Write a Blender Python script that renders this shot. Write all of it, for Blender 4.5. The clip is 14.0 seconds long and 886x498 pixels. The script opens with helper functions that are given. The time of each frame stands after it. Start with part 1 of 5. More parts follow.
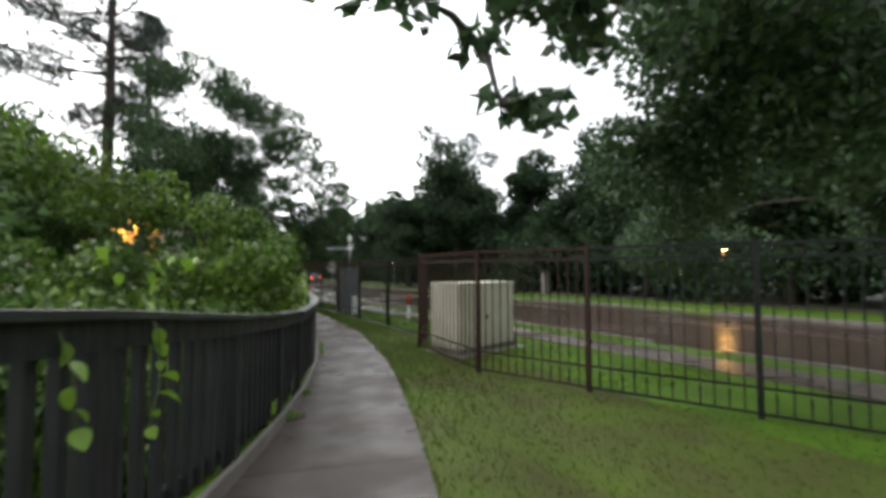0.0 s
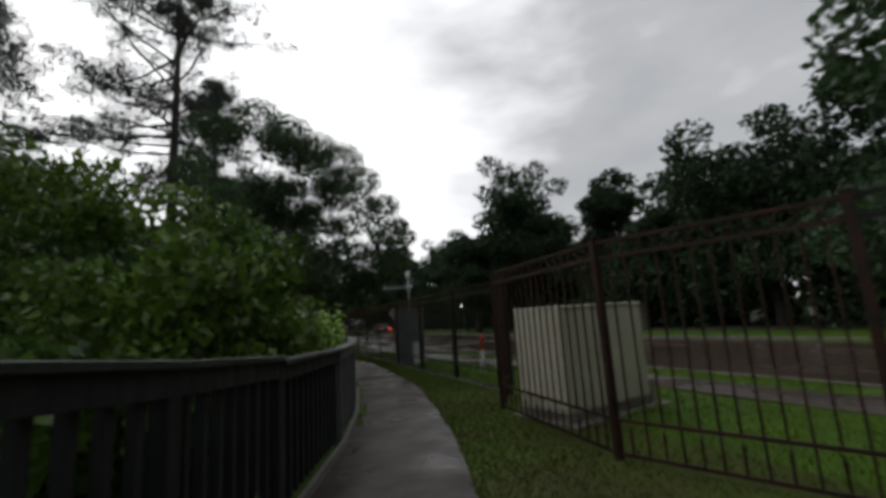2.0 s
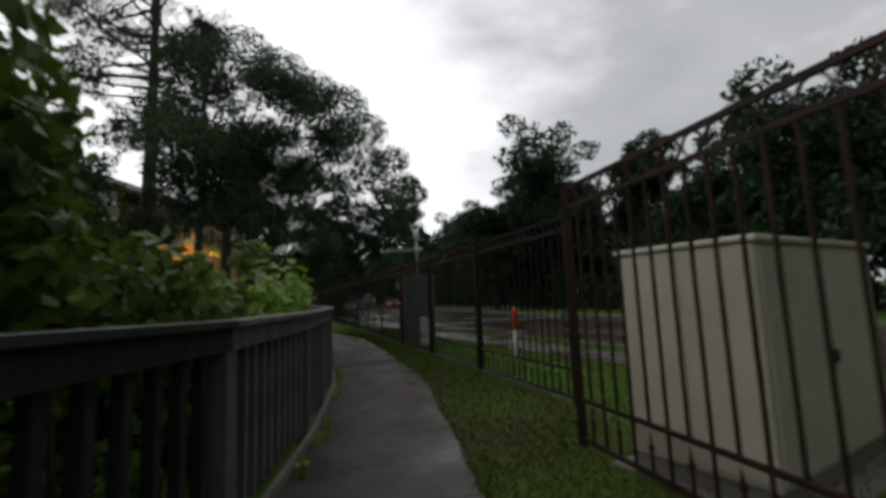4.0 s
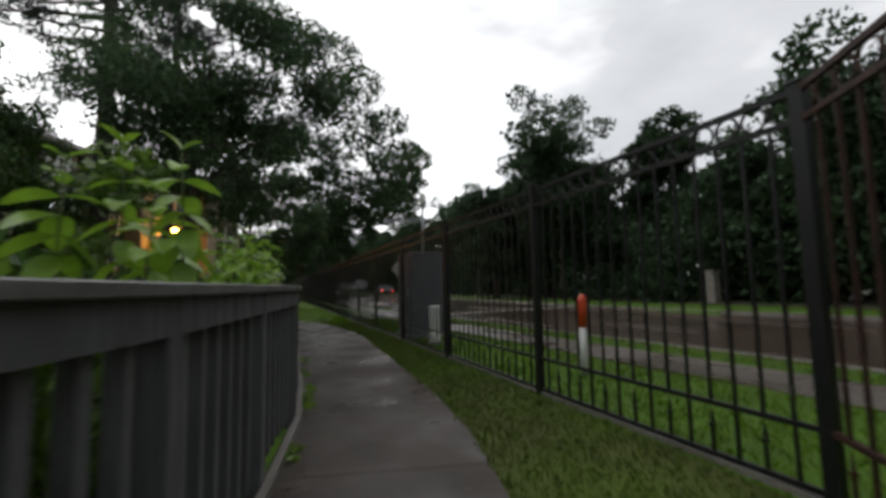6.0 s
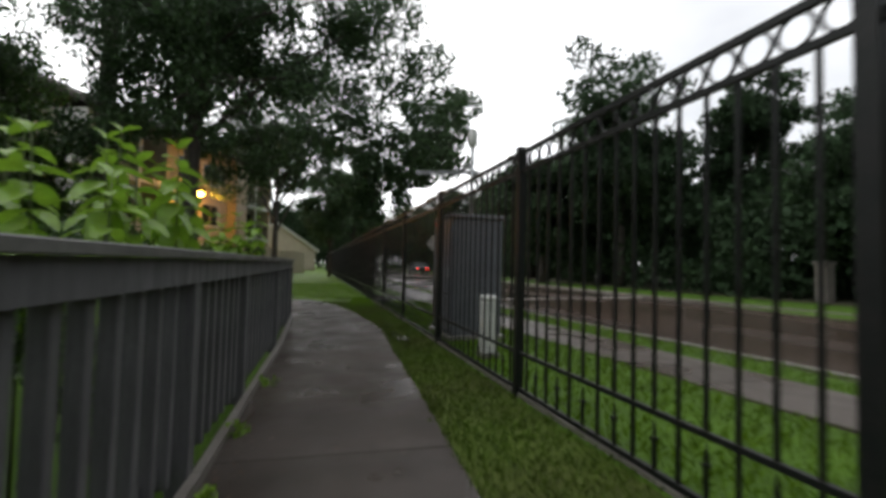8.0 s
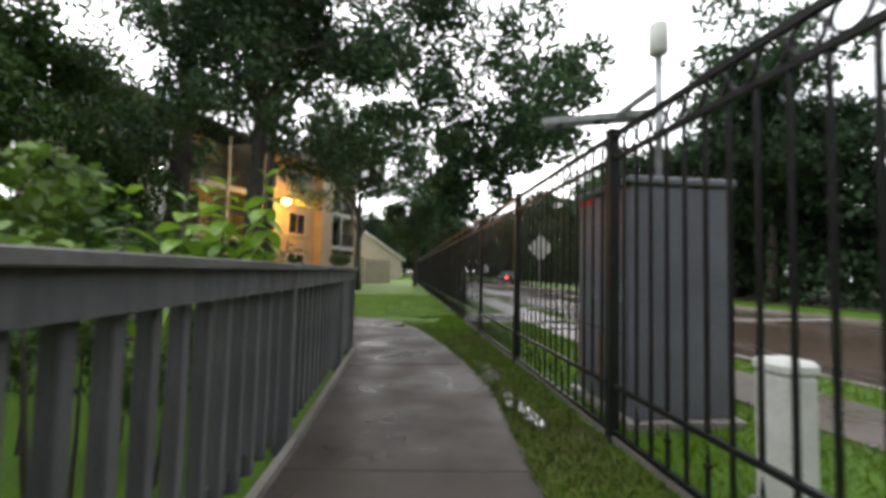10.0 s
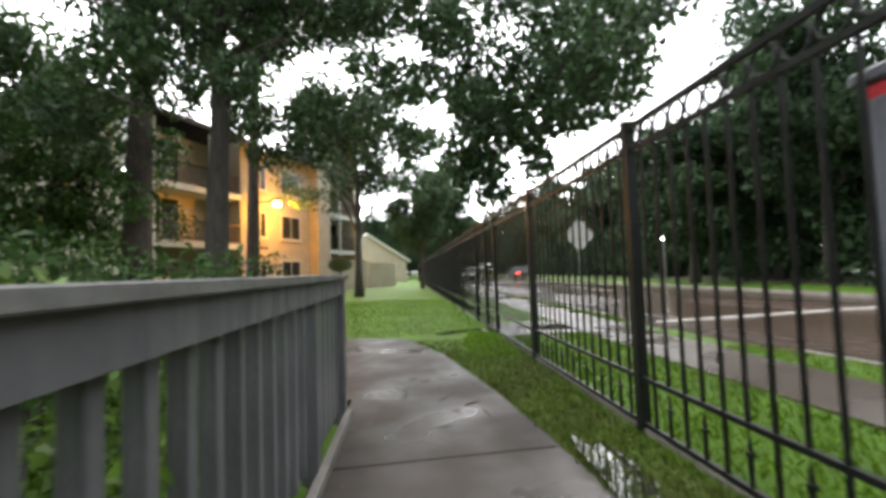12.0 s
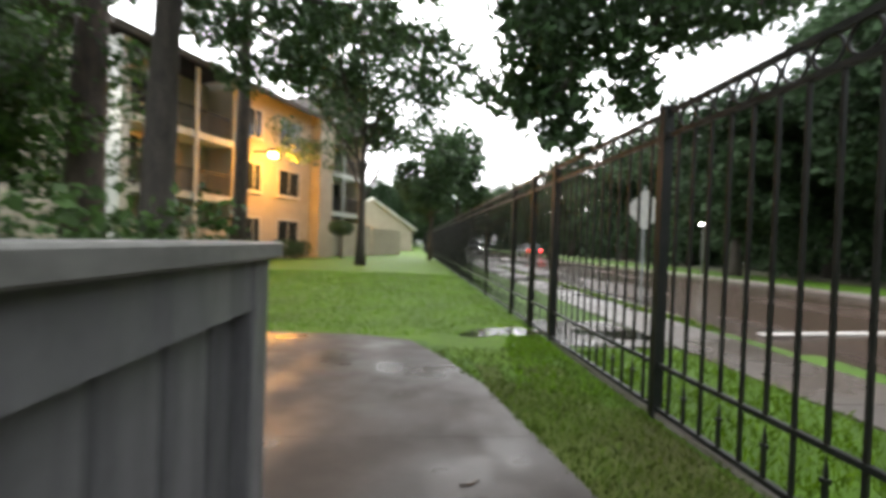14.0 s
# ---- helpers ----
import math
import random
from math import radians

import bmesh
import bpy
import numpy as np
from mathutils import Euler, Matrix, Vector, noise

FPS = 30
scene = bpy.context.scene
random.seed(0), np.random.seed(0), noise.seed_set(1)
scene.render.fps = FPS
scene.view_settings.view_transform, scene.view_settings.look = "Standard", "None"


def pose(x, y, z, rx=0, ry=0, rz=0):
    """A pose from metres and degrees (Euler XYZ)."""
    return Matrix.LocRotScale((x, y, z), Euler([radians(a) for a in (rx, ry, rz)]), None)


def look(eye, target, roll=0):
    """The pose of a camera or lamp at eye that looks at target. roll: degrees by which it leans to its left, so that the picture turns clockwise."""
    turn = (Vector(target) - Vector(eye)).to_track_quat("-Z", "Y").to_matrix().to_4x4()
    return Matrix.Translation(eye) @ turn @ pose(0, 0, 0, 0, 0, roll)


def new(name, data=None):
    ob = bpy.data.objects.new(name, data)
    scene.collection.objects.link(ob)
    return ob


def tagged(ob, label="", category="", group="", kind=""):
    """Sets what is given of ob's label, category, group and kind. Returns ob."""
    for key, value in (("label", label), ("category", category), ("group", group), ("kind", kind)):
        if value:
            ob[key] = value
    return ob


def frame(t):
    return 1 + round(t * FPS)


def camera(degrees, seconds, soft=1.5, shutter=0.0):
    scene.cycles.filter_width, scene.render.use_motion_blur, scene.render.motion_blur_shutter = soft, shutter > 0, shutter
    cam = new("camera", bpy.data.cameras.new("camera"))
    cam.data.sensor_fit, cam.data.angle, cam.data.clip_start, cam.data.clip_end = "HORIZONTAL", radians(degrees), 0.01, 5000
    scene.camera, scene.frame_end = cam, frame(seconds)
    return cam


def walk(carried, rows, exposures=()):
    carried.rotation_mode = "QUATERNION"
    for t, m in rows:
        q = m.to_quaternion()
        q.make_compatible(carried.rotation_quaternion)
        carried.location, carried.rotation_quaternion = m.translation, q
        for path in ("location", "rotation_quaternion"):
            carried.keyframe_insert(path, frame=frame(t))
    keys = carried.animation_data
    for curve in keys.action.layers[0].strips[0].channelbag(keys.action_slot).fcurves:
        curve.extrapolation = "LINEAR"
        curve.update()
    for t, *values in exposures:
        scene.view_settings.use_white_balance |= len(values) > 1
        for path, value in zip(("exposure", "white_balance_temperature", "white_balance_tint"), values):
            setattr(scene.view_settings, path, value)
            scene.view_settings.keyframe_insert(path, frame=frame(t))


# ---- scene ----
cam = camera(92.4, 14.0, soft=3.8, shutter=0.5)
PATH = [
    (0, (0.069, -0.689, 1.757), (1.118, 1.011, 1.853), -0.2),
    (0.5, (0.472, -0.176, 1.672), (1.443, 1.558, 1.898), -3.4),
    (1, (0.773, 0.531, 1.626), (1.69, 2.29, 1.884), -1.4),
    (1.5, (1.119, 1.248, 1.518), (2.008, 2.99, 1.937), -1.7),
    (2, (1.39, 1.922, 1.397), (2.155, 3.74, 1.723), -3.7),
    (2.5, (1.587, 2.646, 1.367), (2.296, 4.496, 1.643), -1.7),
    (3, (1.914, 3.42, 1.248), (2.677, 5.258, 1.449), -4.5),
    (3.2, (2.065, 3.746, 1.247), (2.778, 5.596, 1.517), -2.9),
    (5.5, (2.794, 6.896, 1.091), (3.505, 8.762, 1.202), -1.5),
    (6, (2.965, 7.593, 1.096), (3.71, 9.44, 1.269), -1.2),
    (6.5, (3.249, 8.329, 1.087), (3.969, 10.18, 1.326), -3.2),
    (7, (3.429, 9.046, 1.085), (4.249, 10.864, 1.235), 1.5),
    (7.5, (3.641, 9.693, 1.07), (4.455, 11.511, 1.258), -2.2),
    (8, (3.769, 10.381, 1.08), (4.353, 12.292, 1.156), 1.4),
    (8.5, (3.9, 11.092, 1.029), (4.404, 13.025, 1.128), -1.6),
    (9, (3.971, 11.8, 1.025), (4.255, 13.775, 1.165), 0.0),
    (9.2, (4.026, 12.152, 1.071), (4.243, 14.136, 1.194), 0.7),
    (11.3, (3.943, 14.73, 1.113), (4.128, 16.719, 1.216), 1.6),
    (11.5, (3.884, 15.004, 1.128), (4.06, 16.991, 1.274), 1.3),
    (12, (3.897, 15.679, 1.12), (4.076, 17.668, 1.224), -2.0),
    (12.5, (3.88, 16.294, 1.104), (3.964, 18.29, 1.195), 3.0),
    (13, (3.872, 16.936, 1.103), (3.737, 18.931, 1.119), 0.6),
    (13.5, (3.823, 17.529, 1.131), (3.703, 19.525, 1.148), -0.1),
    (14, (3.753, 18.076, 1.135), (3.911, 20.07, 1.104), 2.0),
]
EXPOSURES = [(0, 0.6), (1, -0.12), (2, -1.05), (3, -1.25), (5.5, -0.55), (7, -0.36), (8, -0.04), (9, 0.5), (11.5, 1.32), (12.5, 1.55), (14, 1.42)]
walk(cam, [(t, look(eye, target, roll)) for t, eye, target, roll in PATH], EXPOSURES)


# ---- world, sky and sun ----
world = bpy.data.worlds.new("overcast_sky")
scene.world = world
world.use_nodes = True
wn, wl = world.node_tree.nodes, world.node_tree.links
wn.clear()
w_out = wn.new("ShaderNodeOutputWorld")
w_bg = wn.new("ShaderNodeBackground")
w_sky = wn.new("ShaderNodeTexSky")
w_sky.sky_type = "NISHITA"
w_sky.sun_disc = False
w_sky.sun_elevation, w_sky.sun_rotation = radians(32), radians(-25)
w_gain = wn.new("ShaderNodeVectorMath")
w_gain.operation = "SCALE"
w_gain.inputs["Scale"].default_value = 0.10
w_tc = wn.new("ShaderNodeTexCoord")
w_map = wn.new("ShaderNodeMapping")
w_map.inputs["Scale"].default_value = (1.0, 1.0, 2.4)
w_noise = wn.new("ShaderNodeTexNoise")
w_noise.inputs["Scale"].default_value = 2.3
w_noise.inputs["Detail"].default_value = 4.0
w_noise.inputs["Roughness"].default_value = 0.52
w_dot = wn.new("ShaderNodeVectorMath")
w_dot.operation = "DOT_PRODUCT"
w_dot.inputs[1].default_value = (-0.38, 0.86, 0.34)   # towards the thin bright part of the cloud
w_add = wn.new("ShaderNodeMath")
w_add.operation = "MULTIPLY_ADD"
w_add.inputs[1].default_value = 0.62
w_ramp = wn.new("ShaderNodeValToRGB")
w_ramp.color_ramp.elements[0].position, w_ramp.color_ramp.elements[0].color = 0.35, (0.80, 0.83, 0.88, 1)
w_ramp.color_ramp.elements[1].position, w_ramp.color_ramp.elements[1].color = 1.0, (2.7, 2.72, 2.76, 1)
w_mid = w_ramp.color_ramp.elements.new(0.66)
w_mid.color = (1.12, 1.14, 1.18, 1)
w_mid2 = w_ramp.color_ramp.elements.new(0.88)
w_mid2.color = (2.1, 2.12, 2.17, 1)
w_mix = wn.new("ShaderNodeMix")
w_mix.data_type = "RGBA"
w_mix.inputs["Factor"].default_value = 0.93
wl.new(w_sky.outputs[0], w_gain.inputs[0])
wl.new(w_tc.outputs["Generated"], w_map.inputs[0])
wl.new(w_map.outputs[0], w_noise.inputs["Vector"])
wl.new(w_tc.outputs["Generated"], w_dot.inputs[0])
wl.new(w_dot.outputs["Value"], w_add.inputs[0])
wl.new(w_noise.outputs[0], w_add.inputs[2])
wl.new(w_add.outputs[0], w_ramp.inputs[0])
wl.new(w_gain.outputs[0], w_mix.inputs[6])
wl.new(w_ramp.outputs[0], w_mix.inputs[7])
wl.new(w_mix.outputs[2], w_bg.inputs[0])
w_bg.inputs[1].default_value = 1.0
wl.new(w_bg.outputs[0], w_out.inputs[0])

sun_data = bpy.data.lights.new("sun", "SUN")
sun_data.energy, sun_data.angle, sun_data.color = 0.4, radians(50), (1.0, 0.97, 0.93)
sun = new("sun", sun_data)
sun.matrix_world = look((-20, 40, 30), (0, 0, 0))


# ---- materials ----
def material(name, base, second=None, rough=0.6, rough2=None, metal=0.0, scale=6.0, fine=60.0, bump=0.0, amount=0.5,
             island=0.0, objrand=0.0, translucent=0.0, stretch=(1, 1, 1), spec=0.5, wet_scale=None):
    """A surface with two scales of variation, bump, and optional variation piece by piece."""
    m = bpy.data.materials.new(name)
    m.use_nodes = True
    n, l = m.node_tree.nodes, m.node_tree.links
    b = n["Principled BSDF"]
    second = second or tuple(c * 0.55 for c in base)
    tc = n.new("ShaderNodeTexCoord")
    mp = n.new("ShaderNodeMapping")
    mp.inputs["Scale"].default_value = stretch
    l.new(tc.outputs["Object"], mp.inputs[0])
    big = n.new("ShaderNodeTexNoise")
    big.inputs["Scale"].default_value = scale
    big.inputs["Detail"].default_value = 4
    small = n.new("ShaderNodeTexNoise")
    small.inputs["Scale"].default_value = fine
    small.inputs["Detail"].default_value = 3
    l.new(mp.outputs[0], big.inputs["Vector"])
    l.new(mp.outputs[0], small.inputs["Vector"])
    ramp = n.new("ShaderNodeMapRange")
    ramp.inputs[1].default_value, ramp.inputs[2].default_value = 0.35, 0.68
    l.new(big.outputs[0], ramp.inputs[0])
    mix = n.new("ShaderNodeMix")
    mix.data_type = "RGBA"
    mix.inputs[6].default_value, mix.inputs[7].default_value = (*base, 1), (*second, 1)
    l.new(ramp.outputs[0], mix.inputs["Factor"])
    var = n.new("ShaderNodeMapRange")
    var.inputs[1].default_value, var.inputs[2].default_value = 0.3, 0.7
    var.inputs[3].default_value, var.inputs[4].default_value = 1 - amount * 0.5, 1 + amount * 0.5
    l.new(small.outputs[0], var.inputs[0])
    tone = n.new("ShaderNodeVectorMath")
    tone.operation = "SCALE"
    l.new(mix.outputs[2], tone.inputs[0])
    l.new(var.outputs[0], tone.inputs["Scale"])
    colour = tone.outputs[0]
    for strength, source in ((island, "geo"), (objrand, "obj")):
        if strength:
            if source == "geo":
                r = n.new("ShaderNodeNewGeometry").outputs["Random Per Island"]
            else:
                r = n.new("ShaderNodeObjectInfo").outputs["Random"]
            rr = n.new("ShaderNodeMapRange")
            rr.inputs[3].default_value, rr.inputs[4].default_value = 1 - strength, 1 + strength
            l.new(r, rr.inputs[0])
            t2 = n.new("ShaderNodeVectorMath")
            t2.operation = "SCALE"
            l.new(colour, t2.inputs[0])
            l.new(rr.outputs[0], t2.inputs["Scale"])
            colour = t2.outputs[0]
    l.new(colour, b.inputs["Base Color"])
    b.inputs["Metallic"].default_value = metal
    b.inputs["Specular IOR Level"].default_value = spec
    if rough2 is not None:
        wet = n.new("ShaderNodeTexNoise")
        wet.inputs["Scale"].default_value = wet_scale or scale * 0.5
        wet.inputs["Detail"].default_value = 3
        l.new(mp.outputs[0], wet.inputs["Vector"])
        rm = n.new("ShaderNodeMapRange")
        rm.inputs[1].default_value, rm.inputs[2].default_value = 0.38, 0.62
        rm.inputs[3].default_value, rm.inputs[4].default_value = rough, rough2
        l.new(wet.outputs[0], rm.inputs[0])
        l.new(rm.outputs[0], b.inputs["Roughness"])
    else:
        b.inputs["Roughness"].default_value = rough
    if bump:
        bp = n.new("ShaderNodeBump")
        bp.inputs["Strength"].default_value = 0.6
        bp.inputs["Distance"].default_value = bump
        l.new(small.outputs[0], bp.inputs["Height"])
        l.new(bp.outputs[0], b.inputs["Normal"])
    if translucent:
        tr = n.new("ShaderNodeBsdfTranslucent")
        l.new(colour, tr.inputs["Color"])
        ms = n.new("ShaderNodeMixShader")
        ms.inputs[0].default_value = translucent
        l.new(b.outputs[0], ms.inputs[1])
        l.new(tr.outputs[0], ms.inputs[2])
        l.new(ms.outputs[0], n["Material Output"].inputs[0])
    return m


def glow(name, colour, strength):
    m = bpy.data.materials.new(name)
    m.use_nodes = True
    b = m.node_tree.nodes["Principled BSDF"]
    b.inputs["Base Color"].default_value = (*colour, 1)
    b.inputs["Emission Color"].default_value = (*colour, 1)
    b.inputs["Emission Strength"].default_value = strength
    return m


GRASS = material("grass_ground", (0.062, 0.132, 0.006), (0.044, 0.090, 0.007), spec=0.2, rough=0.75, scale=1.3, fine=45, bump=0.02, amount=0.7)
STRIP = material("worn_grass_ground", (0.060, 0.090, 0.010), (0.052, 0.052, 0.016), spec=0.2, rough=0.8, scale=0.9, fine=45, bump=0.02, amount=0.7)
LAWN = material("lawn_ground", (0.080, 0.158, 0.005), (0.058, 0.110, 0.006), spec=0.2, rough=0.75, scale=1.1, fine=45, bump=0.02, amount=0.6)
LAWN_BLADE = material("lawn_blade", (0.124, 0.256, 0.004), (0.092, 0.174, 0.005), spec=0.25, rough=0.5, scale=1.1, fine=20, island=0.35, translucent=0.3)
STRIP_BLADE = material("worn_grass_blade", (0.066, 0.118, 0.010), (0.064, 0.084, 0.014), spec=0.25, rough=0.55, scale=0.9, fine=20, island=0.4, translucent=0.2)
BLADE = material("grass_blade", (0.100, 0.180, 0.005), (0.072, 0.134, 0.005), spec=0.25, rough=0.5, scale=1.1, fine=20, island=0.35, translucent=0.25)
EARTH = material("leaf_litter", (0.07, 0.06, 0.035), (0.04, 0.06, 0.02), rough=0.8, scale=2, fine=40, bump=0.02)
CONCRETE = material("wet_concrete", (0.050, 0.040, 0.033), (0.029, 0.023, 0.018), spec=0.24, rough=0.27, rough2=0.6, scale=1.6, fine=90, bump=0.0012,
                    amount=0.25, objrand=0.08, wet_scale=1.4)
SIDEWALK = material("wet_sidewalk", (0.12, 0.100, 0.085), (0.08, 0.066, 0.055), spec=0.35, rough=0.15, rough2=0.5, scale=1.2, fine=80, bump=0.001, amount=0.25, objrand=0.1)
ASPHALT = material("wet_road", (0.074, 0.052, 0.039), (0.050, 0.036, 0.028), spec=0.38, rough=0.14, rough2=0.30, scale=0.5, fine=120, bump=0.001, amount=0.3,
                   stretch=(1, 0.3, 1), wet_scale=0.35)
KERB = material("kerb_concrete", (0.20, 0.185, 0.165), (0.14, 0.125, 0.11), rough=0.4, scale=3, fine=60, objrand=0.08)
PAINT_LINE = material("road_paint", (0.62, 0.60, 0.56), (0.45, 0.42, 0.38), rough=0.4, scale=8)
# near-black railing wood and cap, for the sections that end before y = 8
WOOD_DARK = material("dark_wood", (0.024, 0.025, 0.025), (0.015, 0.016, 0.016), spec=0.28, rough=0.45, rough2=0.65, scale=5, fine=50, bump=0.0012, amount=0.4,
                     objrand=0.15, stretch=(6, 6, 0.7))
CAP_DARK = material("dark_cap_wood", (0.036, 0.042, 0.034), (0.022, 0.027, 0.021), spec=0.35, rough=0.34, rough2=0.55, scale=4, fine=40, bump=0.0015, amount=0.45, objrand=0.1)
WOOD = material("painted_grey_wood", (0.116, 0.116, 0.118), (0.080, 0.080, 0.083), rough=0.32, rough2=0.55, scale=5, fine=50, bump=0.0012, amount=0.35,
                objrand=0.12, stretch=(6, 6, 0.7))
WOODCAP = material("weathered_cap_wood", (0.140, 0.140, 0.128), (0.098, 0.099, 0.088), rough=0.28, rough2=0.5, scale=4, fine=40, bump=0.0015, amount=0.4,
                   objrand=0.1)
IRON = material("black_iron", (0.007, 0.009, 0.008), (0.013, 0.013, 0.012), spec=0.22, rough=0.45, metal=0.0, scale=9, fine=70, bump=0.0006, objrand=0.1)
RUST = material("rusty_iron", (0.042, 0.019, 0.012), (0.018, 0.012, 0.010), spec=0.2, rough=0.65, scale=7, fine=60, bump=0.001, objrand=0.15)
CREAM = material("cream_painted_steel", (0.56, 0.53, 0.42), (0.47, 0.44, 0.34), rough=0.38, scale=2.2, fine=40, amount=0.12)
GREYSTEEL = material("blue_grey_steel", (0.115, 0.12, 0.135), (0.09, 0.092, 0.105), rough=0.4, scale=2.5, fine=30, amount=0.2)
GALV = material("galvanised_steel", (0.38, 0.39, 0.40), (0.28, 0.29, 0.30), rough=0.4, metal=0.6, scale=8)
WHITEPLASTIC = material("white_plastic", (0.62, 0.62, 0.58), (0.5, 0.5, 0.46), rough=0.4, scale=6, amount=0.2)
ORANGE = material("orange_plastic", (0.62, 0.075, 0.02), (0.5, 0.06, 0.02), rough=0.4, scale=8)
PANELBACK = material("panel_back", (0.34, 0.35, 0.37), (0.26, 0.27, 0.29), rough=0.45, scale=4, amount=0.15)
DARK = material("dark_gap", (0.02, 0.02, 0.02), rough=0.7)
PANEL = material("dark_panel", (0.02, 0.024, 0.035), (0.03, 0.034, 0.05), rough=0.2, scale=6)
REDTAG = material("red_sticker", (0.5, 0.03, 0.04), (0.4, 0.02, 0.03), rough=0.5)
RUSTSTAIN = material("rust_stain", (0.16, 0.07, 0.03), (0.10, 0.045, 0.025), rough=0.7, scale=12)
STUCCO = material("beige_stucco", (0.46, 0.40, 0.31), (0.40, 0.34, 0.26), rough=0.8, scale=1.5, fine=40, bump=0.003, amount=0.2)
TRIM = material("white_trim", (0.66, 0.65, 0.61), (0.55, 0.54, 0.5), rough=0.55, scale=3, amount=0.15)
ROOF = material("brown_shingles", (0.07, 0.055, 0.045), (0.045, 0.038, 0.032), rough=0.8, scale=2, fine=25, bump=0.006)
GLASS = material("window_glass", (0.03, 0.035, 0.04), (0.02, 0.025, 0.03), rough=0.06, scale=1)
DARKMETAL = material("dark_brown_metal", (0.03, 0.022, 0.018), rough=0.5)
BARK = material("pine_bark", (0.075, 0.052, 0.042), (0.035, 0.027, 0.023), rough=0.85, scale=4, fine=28, bump=0.02, stretch=(2.5, 2.5, 0.6), amount=0.6)
OAKBARK = material("oak_bark", (0.07, 0.058, 0.048), (0.038, 0.033, 0.028), rough=0.85, scale=5, fine=30, bump=0.015, stretch=(2.5, 2.5, 0.7), amount=0.6)
LEAF_DARK = material("dark_leaves", (0.060, 0.108, 0.040), (0.036, 0.070, 0.028), spec=0.4, rough=0.45, scale=0.35, fine=6, island=0.5, translucent=0.4)
LEAF_FAR = material("woodland_leaves", (0.042, 0.076, 0.033), (0.026, 0.048, 0.024), spec=0.15, rough=0.65, scale=0.25, fine=3, island=0.45, translucent=0.22)
LEAF_MID = material("green_leaves", (0.062, 0.120, 0.026), (0.036, 0.075, 0.02), spec=0.3, rough=0.45, scale=0.5, fine=6, island=0.45, translucent=0.28)
LEAF_BRIGHT = material("bright_vine_leaves", (0.118, 0.196, 0.026), (0.050, 0.102, 0.018), spec=0.35, rough=0.42, scale=0.8, fine=8, island=0.45, translucent=0.32)
LEAF_LIME = material("young_leaves", (0.20, 0.34, 0.028), (0.12, 0.23, 0.024), rough=0.36, scale=3, fine=12, island=0.35, translucent=0.38)
NEEDLES = material("pine_needles", (0.022, 0.038, 0.022), (0.014, 0.026, 0.017), rough=0.6, scale=0.6, fine=6, island=0.4, translucent=0.12)
STEM = material("green_stem", (0.09, 0.13, 0.03), (0.06, 0.08, 0.025), rough=0.55, scale=10)
WATER = material("puddle_water", (0.035, 0.032, 0.026), (0.03, 0.028, 0.022), rough=0.03, scale=2, amount=0.1)
DEADLEAF = material("fallen_leaf", (0.07, 0.04, 0.02), (0.03, 0.02, 0.015), rough=0.5, island=0.4)
ORANGE_GLOW = glow("sodium_lamp", (1.0, 0.46, 0.06), 60)
WARM_GLOW = glow("warm_lamp", (1.0, 0.66, 0.28), 16)
WHITE_GLOW = glow("white_floodlight", (1.0, 1.0, 0.9), 12)
RED_GLOW = glow("red_tail_light", (1.0, 0.04, 0.03), 6)
CARPAINT = material("dark_car_paint", (0.04, 0.042, 0.048), rough=0.2, scale=2)
RUBBER = material("tyre_rubber", (0.015, 0.015, 0.015), rough=0.7)


# ---- geometry helpers ----
def mesh_from(name, verts, faces, mat=None, smooth=False):
    me = bpy.data.meshes.new(name)
    me.from_pydata([tuple(v) for v in verts], [], faces)
    if mat:
        me.materials.append(mat)
    if smooth:
        me.polygons.foreach_set("use_smooth", [True] * len(me.polygons))
    me.update()
    return me


def quads_mesh(name, verts, mat):
    """One mesh of loose quads from an array (N, 4, 3)."""
    v = np.ascontiguousarray(verts, dtype=np.float32).reshape(-1, 3)
    k = len(v) // 4
    me = bpy.data.meshes.new(name)
    me.vertices.add(len(v))
    me.vertices.foreach_set("co", v.ravel())
    me.loops.add(len(v))
    me.loops.foreach_set("vertex_index", np.arange(len(v), dtype=np.int32))
    me.polygons.add(k)
    me.polygons.foreach_set("loop_start", np.arange(k, dtype=np.int32) * 4)
    me.update(calc_edges=True)
    me.materials.append(mat)
    return me


